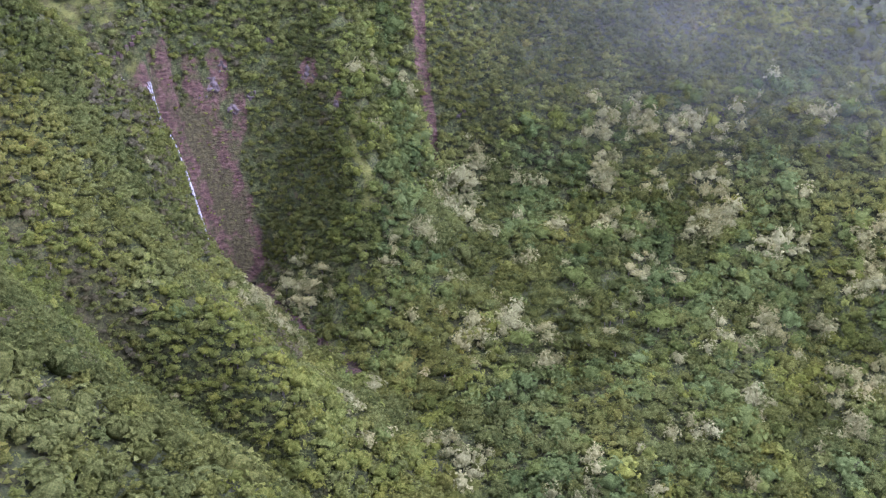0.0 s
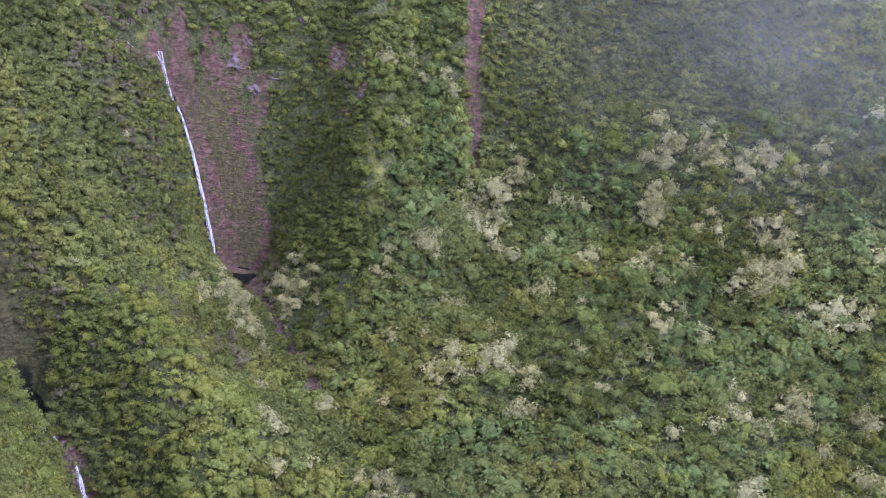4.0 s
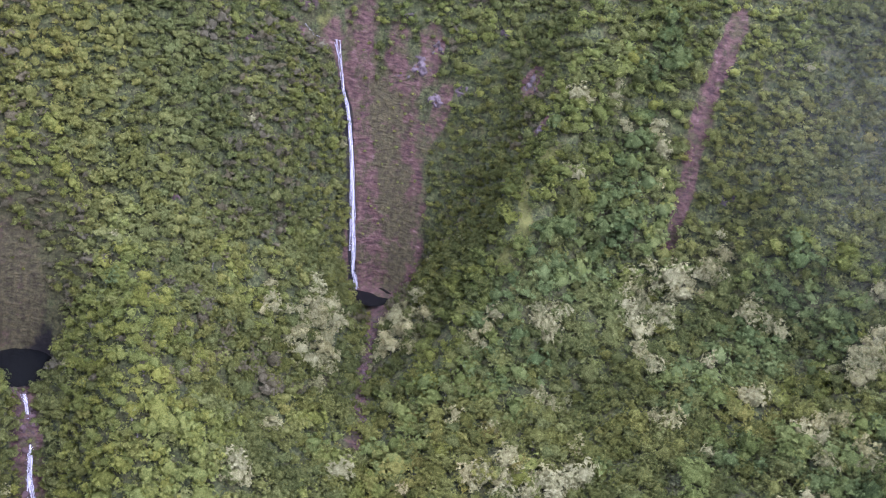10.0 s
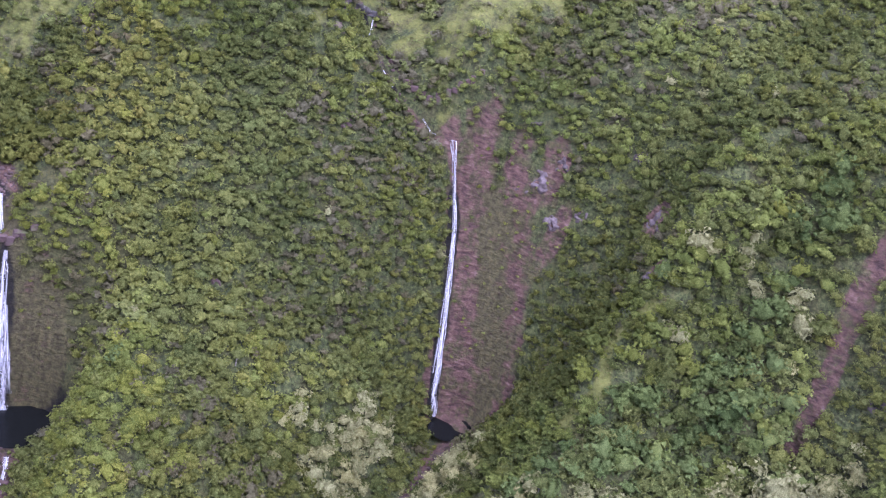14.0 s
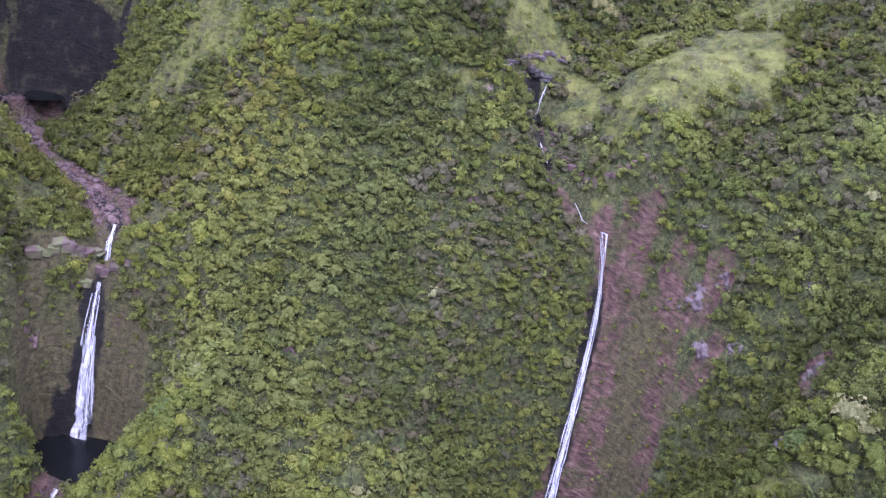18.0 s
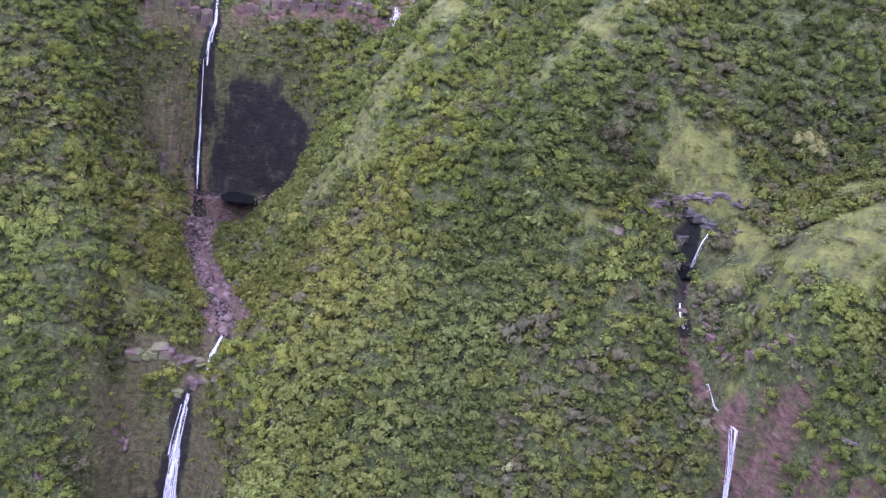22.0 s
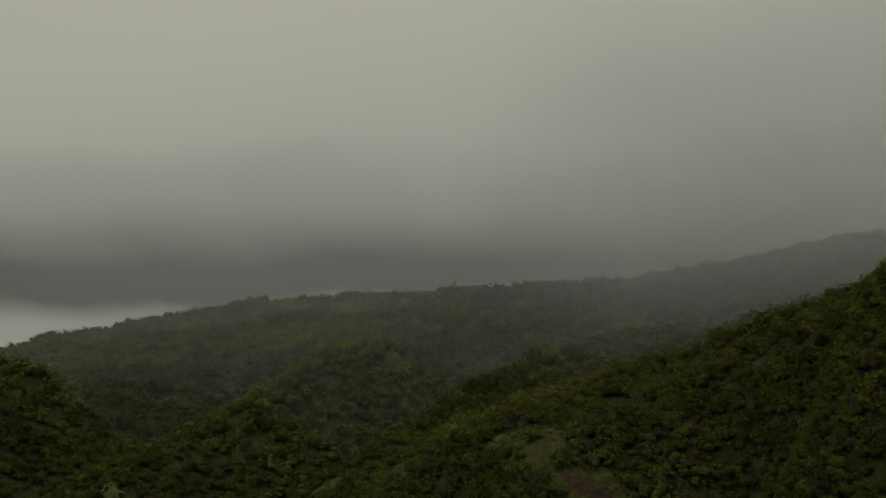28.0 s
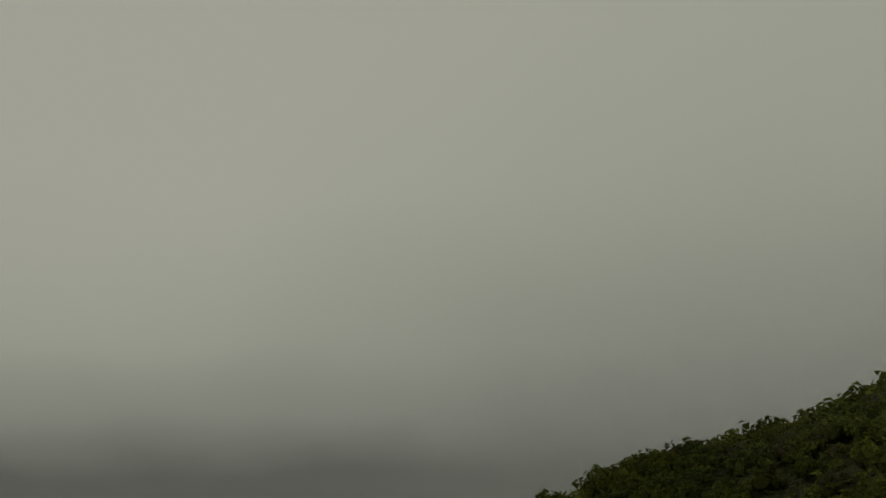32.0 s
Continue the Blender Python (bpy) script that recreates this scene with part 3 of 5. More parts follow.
# far beyond the rim the land falls to the sea
out_far = np.clip((np.hypot(MX, MY) - 2400) / 1600, 0, 1)
MZ = MZ * (1 - out_far) + out_far * -380

GRASS_SPOTS = [(-172, 503, 17), (-180, 526, 16), (-206, 540, 16), (-206, 462, 11), (-196, 476, 8), (-178, 476, 7), (-164, 488, 7), (-190, 442, 5), (-179, 433, 4), (-205, 352, 7),
               (-290, 260, 9), (-232, 347, 9), (-250, 352, 8), (-150, 300, 6), (-33, 488, 4),
               (-205, 498, 8)]
GRASS_LINES = [([(-26, 474), (-36, 488), (-45, 505), (-48, 520)], 3.2), ([(-207, 333), (-217, 345), (-230, 347), (-264, 357)], 8.5), ([(-217, 418), (-212, 412), (-200, 402)], 5), ([(-216, 462), (-206, 452), (-198, 447)], 5), ([(-192, 399), (-208, 410), (-234, 420), (-282, 420), (-330, 412)], 3), ([(-226, 350), (-264, 358), (-300, 370), (-340, 386)], 4),
               ([(-322, 450), (-312, 472), (-297, 487), (-274, 500)], 4)]
ROCK_LINES = [([(-296, 485), (-297, 493), (-298, 498)], 2.6), ([(-140, 306), (-145, 318), (-153, 323)], 3.0), ([(-238, 262), (-222, 274), (-200, 285), (-178, 307), (-164, 324), (-156, 326)], 7), ([(-156, 326), (-136, 326)], 5), ([(-128, 311), (-129, 338)], 8),
              ([(-104, 326), (-86, 320), (-72, 315)], 5), ([(-138, 491), (-128, 494), (-110, 496)], 8), ([(-127, 501), (-112, 503), (-100, 500)], 7),
              ([(-118, 484), (-100, 488), (-84, 470)], 5), ([(-190, 460), (-173, 461), (-160, 470), (-143, 487)], 1.7), ([(-84, 470), (-64, 447), (-36, 417)], 2.4),
              ([(-6, 551), (-10, 561)], 2.3), ([(-10, 561), (-14, 568)], 3.2), ([(-16, 570), (-20, 576), (-24, 592)], 4.2), ([(-238, 262), (-250, 276)], 7), ([(-121, 512), (-118, 515)], 3.6), ([(-77, 531), (-74, 531)], 3.4), ([(-110, 514), (-108, 516)], 2.8), ([(-60, 520), (-59, 522)], 1.8), ([(-224, 247), (-240, 252.5), (-252, 264), (-259.5, 279), (-258, 292), (-250, 301)], 4.2),
              ([(-232, 238), (-258, 252), (-272, 271), (-285, 293), (-298, 312)], 2.2), ([(-300, 310), (-350, 308)], 4)]
# black along the falls, and shade painted on the amphitheatre, cleft and pool recess
WET_SHADE_LINES = [([(-236, 263), (-222, 274), (-200, 285), (-178, 307), (-164, 324), (-157, 326)], 3.0), ([(-136, 325.5), (-128, 323.5)], 4.5), ([(-142, 487), (-128, 485.5), (-114, 483)], 2.6), ([(-251, 262), (-259, 276), (-258, 290), (-251, 300)], 5.2), ([(-256, 263), (-263, 277), (-261, 288)], 2.6), ([(-238, 256), (-246, 262)], 2.6), ([(-249, 252.5), (-239, 259)], 1.8),
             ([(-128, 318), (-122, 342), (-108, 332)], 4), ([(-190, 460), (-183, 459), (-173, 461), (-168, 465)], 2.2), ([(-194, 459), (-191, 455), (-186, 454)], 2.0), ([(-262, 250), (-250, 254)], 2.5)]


def rock_cover(x, y):
    r = np.zeros(np.shape(x))
    for line, half in ROCK_LINES:
        r = np.maximum(r, np.clip(1.5 - near_line(x, y, line) / half, 0, 1))
    return r


MOSS_LINES = [([(-130, 499), (-104, 502)], 4), ([(-256, 258), (-266, 280), (-260, 300)], 7), ([(-131, 306), (-132, 346)], 14), ([(-224, 246), (-240, 250)], 10), ([(-147, 312), (-150, 338)], 8)]


def moss_cover(x, y):
    r = np.zeros(np.shape(x))
    for line, half in MOSS_LINES:
        r = np.maximum(r, np.clip(1.5 - near_line(x, y, line) / half, 0, 1))
    return r


def wet_shade_cover(x, y):
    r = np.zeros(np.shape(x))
    for line, half in WET_SHADE_LINES:
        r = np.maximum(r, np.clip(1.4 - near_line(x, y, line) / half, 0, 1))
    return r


def grass_cover(x, y):
    g = np.zeros(np.shape(x))
    wx, wy = x + 7 * value_noise(x, y, 15, 51) + 3 * value_noise(x, y, 6, 52), y + 7 * value_noise(x, y, 15, 53) + 3 * value_noise(x, y, 6, 54)
    for sx, sy, sr in GRASS_SPOTS:
        g = np.maximum(g, np.clip(1.25 - 0.75 * np.hypot(wx - sx, wy - sy) / sr, 0, 1))
    for line, half in GRASS_LINES:
        g = np.maximum(g, np.clip(1.2 - 0.75 * near_line(wx, wy, line) / half, 0, 1))
    far = np.clip((np.hypot(x + 100, y - 400) - 260) / 120, 0, 1)
    return np.maximum(g, far * np.clip(value_noise(x, y, 46, 21) * 1.1 + 0.5 * value_noise(x, y, 17, 22) - 0.42, 0, 0.85))


ROCK_M, GRASS_M, WET_SHADE_M = rock_cover(MX, MY), grass_cover(MX, MY), wet_shade_cover(MX, MY)
ny, nx = MX.shape
idx = np.arange(nx * ny).reshape(ny, nx)
quads = np.stack([idx[:-1, :-1], idx[:-1, 1:], idx[1:, 1:], idx[1:, :-1]], -1).reshape(-1, 4)
jag = 0.4 * ROCK_M
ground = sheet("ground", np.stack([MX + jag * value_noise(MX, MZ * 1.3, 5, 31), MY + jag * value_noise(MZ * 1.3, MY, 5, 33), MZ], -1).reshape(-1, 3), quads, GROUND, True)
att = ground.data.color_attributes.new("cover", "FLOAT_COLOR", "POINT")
att.data.foreach_set("color", np.stack([ROCK_M, GRASS_M, WET_SHADE_M, moss_cover(MX, MY)], -1).astype(np.float32).ravel())
tagged(ground, "steep rainforest valley ground of red lava rock, ferns and grass", "ground", kind="structure")


# ---------------------------------------------------------------- falls and pools
def fall(name, line, widths, label, bulge=0.35, strands=7, seed=1, sway=0.22):
    """A fall of white water down a line of points: a rippled main sheet and thin side strands, each a part."""
    root = tagged(new(name), label, "waterfall")
    r = random.Random(seed)
    def ribbon(pname, pts, wid, shift, out):
        bm = bmesh.new()
        uvl = bm.loops.layers.uv.new("flow")
        p = along(pts, 1.6) if len(pts) > 1 else np.array(pts)
        seg = np.concatenate([[0], np.cumsum(np.linalg.norm(np.diff(p, axis=0), axis=1))])
        dirn = np.array(pts[-1]) - np.array(pts[0])
        side = np.array([-dirn[1], dirn[0], 0.0])
        side /= max(1e-6, np.linalg.norm(side))
        ahead = np.array([side[1], -side[0], 0.0])
        cols, rows = 6, []
        for k, (q, s) in enumerate(zip(p, seg)):
            f = s / seg[-1]
            w = np.interp(f, np.linspace(0, 1, len(wid)), wid)
            row = []
            for c in range(cols + 1):
                u = c / cols
                wob = sway * w * math.sin(s * 0.31 + seed) + 0.4 * sway * w * math.sin(s * 0.9 + 2 * seed) + 0.06 * w * math.sin(s * 2.3 + c)
                b = bulge * math.sin(math.pi * u) + out + 0.12 * math.sin(s * 1.7 + c * 2.1)
                row.append(bm.verts.new(q + side * ((u - 0.5) * w + shift * (0.4 + 0.6 * f) + wob) + ahead * b))
            rows.append((row, s))
        for (a, sa), (b, sb) in zip(rows[:-1], rows[1:]):
            for c in range(cols):
                face = bm.faces.new((a[c], a[c + 1], b[c + 1], b[c]))
                face.smooth = True
                for lp, (uu, vv) in zip(face.loops, ((c / cols, sa), ((c + 1) / cols, sa), ((c + 1) / cols, sb), (c / cols, sb))):
                    lp[uvl].uv = (uu, vv + seed * 17)
        return part(pname, bm, WATER, root)
    ribbon("water_sheet", line, widths, 0.0, 0.5)
    top = max(widths)
    for k in range(strands):
        i0 = r.uniform(0.05, 0.5)
        i1 = r.uniform(0.7, 1.0)
        pts = along(line, 1.0)
        sub = pts[int(i0 * len(pts)):max(int(i1 * len(pts)), int(i0 * len(pts)) + 3)]
        ribbon("water_strand", [tuple(q) for q in sub[:: max(1, len(sub) // 8)]] + [tuple(sub[-1])], [0.05 * top, 0.3 * top], r.uniform(-0.5, 0.5) * top, 0.35)
    return root


def pool(name, cx, cy, z, rx, ry, turn, label, seed=0):
    """A dark plunge pool with an uneven shore."""
    bm = bmesh.new()
    r = random.Random(seed)
    ph = [r.uniform(0, 6.28) for _ in range(3)]
    ring = []
    for k in range(40):
        a = k * math.tau / 40
        q = 1 + 0.10 * math.sin(2 * a + ph[0]) + 0.08 * math.sin(3 * a + ph[1]) + 0.05 * math.sin(5 * a + ph[2])
        x, y = rx * q * math.cos(a), ry * q * math.sin(a)
        ring.append(bm.verts.new((cx + x * math.cos(turn) - y * math.sin(turn), cy + x * math.sin(turn) + y * math.cos(turn), z)))
    mid = bm.verts.new((cx, cy, z))
    for a, b in zip(ring, ring[1:] + ring[:1]):
        bm.faces.new((mid, a, b))
    me = bpy.data.meshes.new(name)
    bm.to_mesh(me)
    bm.free()
    me.materials.append(POOL)
    return tagged(new(name, me), label, "pool", kind="structure")


def down_slope(points, lift=0.6, step=2.0):
    """A line in plan laid on the ground."""
    p = along([(*q, 0) for q in points], step)
    z = height(p[:, 0], p[:, 1])
    z = np.minimum.accumulate(z)
    return [(a, b, c + lift) for (a, b, _), c in zip(p, z)]


fall("great_waterfall", down_slope([(-139, 326.6), (-133, 325.4), (-127, 323.8)], 0.5), [1.7, 3.6, 6.6, 9.0], "tall white waterfall fanning down a mossy cliff into a pool", seed=1, strands=9, sway=0.05)
fall("step_waterfall", down_slope([(-157.5, 325.8), (-153, 325.9), (-149.5, 326)], 0.5), [1.8, 2.2, 2.8], "short white cascade over a rock step above the tall fall", strands=2, seed=2)
fall("second_waterfall", down_slope([(-153, 478.8), (-147, 483.6), (-142.5, 487.2), (-137, 486.6), (-130, 485.8), (-123, 484.6), (-115.5, 483.4), (-112, 482.8)], 1.5), [0.5, 0.6, 0.9, 1.3, 1.9, 2.4, 3.0, 3.4], "long thin waterfall sliding down a red rock chute", strands=8, seed=3)
fall("chute_trickle", down_slope([(-158, 474.5), (-153, 478.8), (-148, 483), (-142.5, 487.2)], 2.2), [0.9, 1.1, 1.0, 1.3], "thin white trickle in the narrow rock chute above the long waterfall", strands=2, seed=11)
fall("hall_waterfall", down_slope([(-249, 253), (-244, 255.6), (-239, 258.5)], 0.6), [0.6, 0.9, 1.2, 1.5], "slender waterfall in a dark rock amphitheatre", strands=4, seed=4)
fall("upper_left_waterfall", down_slope([(-263, 249.6), (-257, 252), (-250, 254)], 0.6), [1.0, 1.9, 1.2], "thin cascade over the rock band above the amphitheatre", strands=4, seed=5)
fall("upper_right_waterfall", down_slope([(-304, 309.2), (-297, 311.5), (-291, 314)], 1.8), [3.0, 4.6, 5.6], "small white waterfall at the end of the rock band", strands=4, seed=6)
fall("pool_cascade", down_slope([(-103, 326), (-99, 325.4), (-94.5, 324)], 0.5), [2.2, 2.0, 2.6], "white cascade below the plunge pool", strands=2, seed=7)
fall("low_waterfall", down_slope([(-87.5, 320.8), (-83, 319.4), (-78.5, 318)], 0.6), [2.2, 3.0, 3.6], "white waterfall in the shaded gorge below the pool", strands=4, seed=8)
fall("ledge_cascade", down_slope([(-195, 463.2), (-192.5, 462.2), (-191, 461)], 0.4), [0.7, 0.9, 1.2], "thin cascade into a small ledge pool", strands=1, seed=9)
fall("chute_cascade", down_slope([(-173, 461), (-170.5, 462.4), (-168.5, 464)], 0.4), [0.9, 1.3, 1.5], "thin white cascade in a narrow rock cleft", strands=2, seed=10)
pool("plunge_pool", -119.5, 327, -55.8, 13.5, 19, 0.0, "dark still plunge pool at the foot of the tall waterfall", 1)
pool("chute_pool", -104, 489, -62.6, 10, 10, 0.2, "dark pool in a rock hollow below the long waterfall", 2)
pool("hall_pool", -249, 273, 16.5, 5, 8.5, 0.25, "dark pool on the floor of the rock amphitheatre", 3)
pool("ledge_pool", -187, 458, 63.6, 5.5, 5.5, 0.2, "small dark pool on a rock ledge", 4)


# ---------------------------------------------------------------- the forest
def ico(level):
    bm = bmesh.new()
    bmesh.ops.create_icosphere(bm, subdivisions=level, radius=1)
    bm.verts.ensure_lookup_table()
    v = np.array([tuple(q.co) for q in bm.verts])
    f = np.array([[q.index for q in p.verts] for p in bm.faces])
    bm.free()
    return v, f


ICO1, ICO2 = ico(1), ico(2)


def crown_shape(rng, lobes, leaves, leaf, flat=0.75, core=ICO1, fill=0.80):
    """A crown of unit radius: a dome of foliage lobes built of leaf clumps over a lumpy core. Corners and triangles."""
    k = np.arange(lobes)
    turn, up = 2.4 * k + rng.uniform(-0.5, 0.5, lobes), np.clip((k + rng.uniform(0.1, 0.9, lobes)) / lobes, 0, 1)
    out = np.sqrt(1 - (0.96 * up) ** 2) * rng.uniform(0.7, 1.15, lobes)
    cen = np.stack([np.cos(turn) * out, np.sin(turn) * out, up * rng.uniform(0.75, 1.2, lobes) - 0.1], -1) * 0.66
    rad = rng.uniform(0.8, 1.25, lobes) * 0.98 / math.sqrt(lobes)
    v0, f0 = core
    d = v0 / np.linalg.norm(v0, axis=1)[:, None]
    # how far each direction reaches before it leaves the last lobe
    b = d @ cen.T
    disc = b * b - (cen ** 2).sum(1)[None] + rad[None] ** 2
    reach = np.where(disc > 0, b + np.sqrt(np.maximum(disc, 0)), 0.45).max(1)
    tri_v = [d * (fill * reach * rng.uniform(0.8, 1.1, len(d)))[:, None]]
    tri_f = [f0[d[f0][:, :, 2].mean(1) > -0.25]]
    k = rng.integers(0, lobes, leaves)
    u = rng.normal(size=(leaves, 3)) + cen[k] * 0.8
    u[:, 2] = np.abs(u[:, 2]) * 1.1 - 0.15
    u /= np.linalg.norm(u, axis=1)[:, None]
    p = cen[k] + u * (rad[k] * rng.uniform(0.75, 1.12, leaves))[:, None]
    nrm = u + rng.normal(size=(leaves, 3)) * 0.36 + np.array([0, 0, 0.35])
    nrm /= np.linalg.norm(nrm, axis=1)[:, None]
    t = np.cross(nrm, rng.normal(size=(leaves, 3)))
    t /= np.linalg.norm(t, axis=1)[:, None]
    s = np.cross(nrm, t)
    size = (leaf * rng.uniform(0.6, 1.3, leaves))[:, None]
    tri = np.stack([p - t * size, p + t * size * 0.6 + s * size * 0.8, p + t * size * 0.5 - s * size * 0.85], 1)
    tri_v.append(tri.reshape(-1, 3))
    tri_f.append(len(d) + np.arange(leaves * 3).reshape(-1, 3))
    v = np.vstack(tri_v)
    v[:, 2] *= flat
    return v, np.vstack(tri_f)


def toned(ob, hue, tone):
    """Give the corners of a crown its hue and tone."""
    att = ob.data.color_attributes.new("tone", "FLOAT_COLOR", "POINT")
    one = np.ones(len(ob.data.vertices), np.float32)
    att.data.foreach_set("color", np.stack([one * np.clip(hue, 0, 1), one * np.clip(tone, 0, 1), one * 0, one], -1).astype(np.float32).ravel())


def stand(name, shapes, places, radii, mat, label, category):
    """Many crowns joined into one stand of trees."""
    rng = np.random.default_rng(len(places))
    vs, fs, hues, tones, base = [], [], [], [], 0
    kind = rng.integers(0, len(shapes), len(places))
    for k, (v, f) in enumerate(shapes):
        sel = np.where(kind == k)[0]
        if not len(sel):
            continue
        a = rng.uniform(0, 2 * np.pi, len(sel))
        c, s = np.cos(a), np.sin(a)
        r = radii[sel] * rng.uniform(0.9, 1.1, len(sel))
        tall = rng.uniform(0.75, 1.55, len(sel))
        x = (v[None, :, 0] * c[:, None] - v[None, :, 1] * s[:, None]) * r[:, None] + places[sel, 0:1]
        y = (v[None, :, 0] * s[:, None] + v[None, :, 1] * c[:, None]) * r[:, None] + places[sel, 1:2]
        z = v[None, :, 2] * (r * tall)[:, None] + places[sel, 2:3]
        vs.append(np.stack([x, y, z], -1).reshape(-1, 3))
        fs.append((f[None] + (base + np.arange(len(sel)) * len(v))[:, None, None]).reshape(-1, 3))
        base += len(sel) * len(v)
        px, py = places[sel, 0], places[sel, 1]
        hue = 0.42 + 0.24 * value_noise(px, py, 34, 81) + rng.normal(0, 0.12, len(sel))
        tone = 0.5 + 0.26 * value_noise(px, py, 19, 83) + 0.26 * value_noise(px, py, 62, 85) + rng.normal(0, 0.13, len(sel))
        hues.append(np.repeat(hue, len(v)))
        tones.append(np.repeat(tone, len(v)))
    ob = sheet(name, np.vstack(vs), np.vstack(fs), mat, True)
    toned(ob, np.concatenate(hues), np.concatenate(tones))
    return tagged(ob, label, category, kind="stuff")


rng = np.random.default_rng(5)
SHAPE_TREE = [crown_shape(rng, 9, 104, 0.13, 0.80) for _ in range(16)]
SHAPE_SLOPE = [crown_shape(rng, 5, 48, 0.19, 0.85) for _ in range(24)]
SHAPE_PALE = [crown_shape(rng, 8, 96, 0.14, 0.95) for _ in range(10)]
SHAPE_BUSH = [crown_shape(rng, 6, 54, 0.175, 0.80) for _ in range(16)]
SHAPE_FAR = [crown_shape(rng, 3, 16, 0.33, 0.85) for _ in range(12)]

PALE_SPOTS = [(-78, 421, 12), (-83, 436, 10), (-92, 448, 8), (-66, 465, 11), (-74, 476, 7), (7, 534, 13), (14, 541, 9), (21, 432, 9), (34, 442, 7), (85, 545, 9), (99, 474, 7),
              (49, 432, 5), (139, 504, 10), (101, 484, 6), (154, 442, 7), (8, 376, 7), (86, 564, 6), (133, 556, 8), (164, 484, 7), (126, 553, 7),
              (141, 524, 9), (133, 499, 9), (158, 446, 7), (205, 458, 7), (6, 470, 5), (16, 363, 9), (151, 539, 7), (0, 450, 4), (60, 520, 5), (112, 530, 6)]
HAU_SPOTS = [(108, 511, 12), (112, 472, 12), (44, 358, 9), (117, 449, 9), (165, 440, 9), (45, 520, 8), (102, 495, 12), (120, 460, 9), (106, 431, 9), (42, 402, 8), (85, 505, 10), (70, 490, 9)]
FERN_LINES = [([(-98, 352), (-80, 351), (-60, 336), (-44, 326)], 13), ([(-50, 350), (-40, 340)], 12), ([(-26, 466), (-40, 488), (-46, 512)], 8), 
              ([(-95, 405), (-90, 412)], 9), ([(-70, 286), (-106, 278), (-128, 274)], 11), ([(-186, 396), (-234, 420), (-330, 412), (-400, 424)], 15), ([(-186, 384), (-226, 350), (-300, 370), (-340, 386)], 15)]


def spot_cover(x, y, spots):
    g = np.zeros(np.shape(x))
    for sx, sy, sr in spots:
        g = np.maximum(g, np.clip(1.5 - np.hypot(x - sx, y - sy) / sr, 0, 1))
    return g


def scatter(x0, x1, y0, y1, gap, seed):
    r = np.random.default_rng(seed)
    xs, ys = np.meshgrid(np.arange(x0, x1, gap), np.arange(y0, y1, gap))
    xs = (xs + r.uniform(-0.5, 0.5, xs.shape) * gap).ravel()
    ys = (ys + r.uniform(-0.5, 0.5, ys.shape) * gap).ravel()
    return xs, ys, r


def hidden_ground(x, y):
    h = (y > 645) | ((x > 45) & (y < 343)) | ((x > -8) & (y < 330)) | ((x > -50) & (y < 312) & (y > 268)) | ((x > -36) & (y < 268) & (y > 200)) | ((x > -8) & (y < 200))
    h |= (x > -240) & (y > 556) & (x < -212 + (y - 556) * 1.05)
    return h | ((y < 240) & (x > -130 - (240 - y)) & (x < -140 + (240 - y) * 0.33))


def slope_at(x, y, e=1.5):
    return np.hypot(height(x + e, y) - height(x - e, y), height(x, y + e) - height(x, y - e)) / (2 * e)


X, Y, rr = scatter(-430, 225, 92, 690, 1.9, 11)
FLOOR = (X > -55) & (Y > 300) & (Y < 575)
# thin the lattice first, so that steep walls get more trees to the plan than the floor
sl = slope_at(X, Y)
ROCKY, GRASSY, WET_SHADY = rock_cover(X, Y), grass_cover(X, Y), wet_shade_cover(X, Y)
chance = np.clip(np.where(FLOOR, 0.24, 0.33) * np.sqrt(1 + 1.3 * sl ** 2), 0, 1)
rag = value_noise(X, Y, 9, 61)
bare_rock = ROCKY + 0.35 * rag > 0.55
open_grass = GRASSY + 0.30 * rag > 0.52
chance *= np.where(bare_rock, np.where((Y > 470) & (X > -145) & (X < -95), 0.26, 0.45), 1.0) * np.where(open_grass, np.where((X < -150) & (Y > 430), 0.06, np.where(X < -150, 0.34, 0.4)), 1.0) * np.where(WET_SHADY > 0.35, 0.0, 1.0)
for cx, cy, pz, rx, ry in POOLS:
    chance *= np.where(np.hypot((X - cx) / rx, (Y - cy) / ry) < 1.45, 0.0, 1.0)
for line in ("first", "second_mid"):
    chance *= np.where(near_line(X, Y, STREAMS[line]) < (6.8 if line == "first" else 2.8), 0.0, 1.0)
chance *= np.where(near_line(X, Y, [(-139, 326.6), (-127, 323.8)]) < 5, 0, 1) * np.where(near_line(X, Y, [(-142, 487.4), (-114, 483.4)]) < 3.4, 0, 1)
chance *= np.where(near_line(X, Y, STREAMS["bare"]) < 4.0, 0, 1)
chance *= np.where(np.hypot(X + 188, Y - 459) < 8, 0.0, 1.0) * np.where(near_line(X, Y, [(-238, 262), (-249, 274)]) < 6, 0.0, 1.0)
chance *= np.where(near_line(X, Y, [(-141, 306), (-145, 318), (-153, 323)]) < 3.2, 0.0, 1.0)
for ux, uy, ur in ((66, 471, 7.5), (103, 436, 7.5), (166, 445, 7), (118, 456, 6.5), (39, 425, 6), (40, 403, 6)):
    chance *= np.where(np.hypot(X - ux, Y - uy) < ur, 0.0, 1.0)
# ground that lies out of sight behind the ridges and under the flight line gets no trees
chance *= np.where(hidden_ground(X, Y), 0.0, 1.0) * np.where(X < -345, 0.5, 1.0)
keep = rr.uniform(size=len(X)) < chance
X, Y, sl, ROCKY, GRASSY, FLOOR, bare_rock, open_grass = (a[keep] for a in (X, Y, sl, ROCKY, GRASSY, FLOOR, bare_rock, open_grass))
Z = height(X, Y)
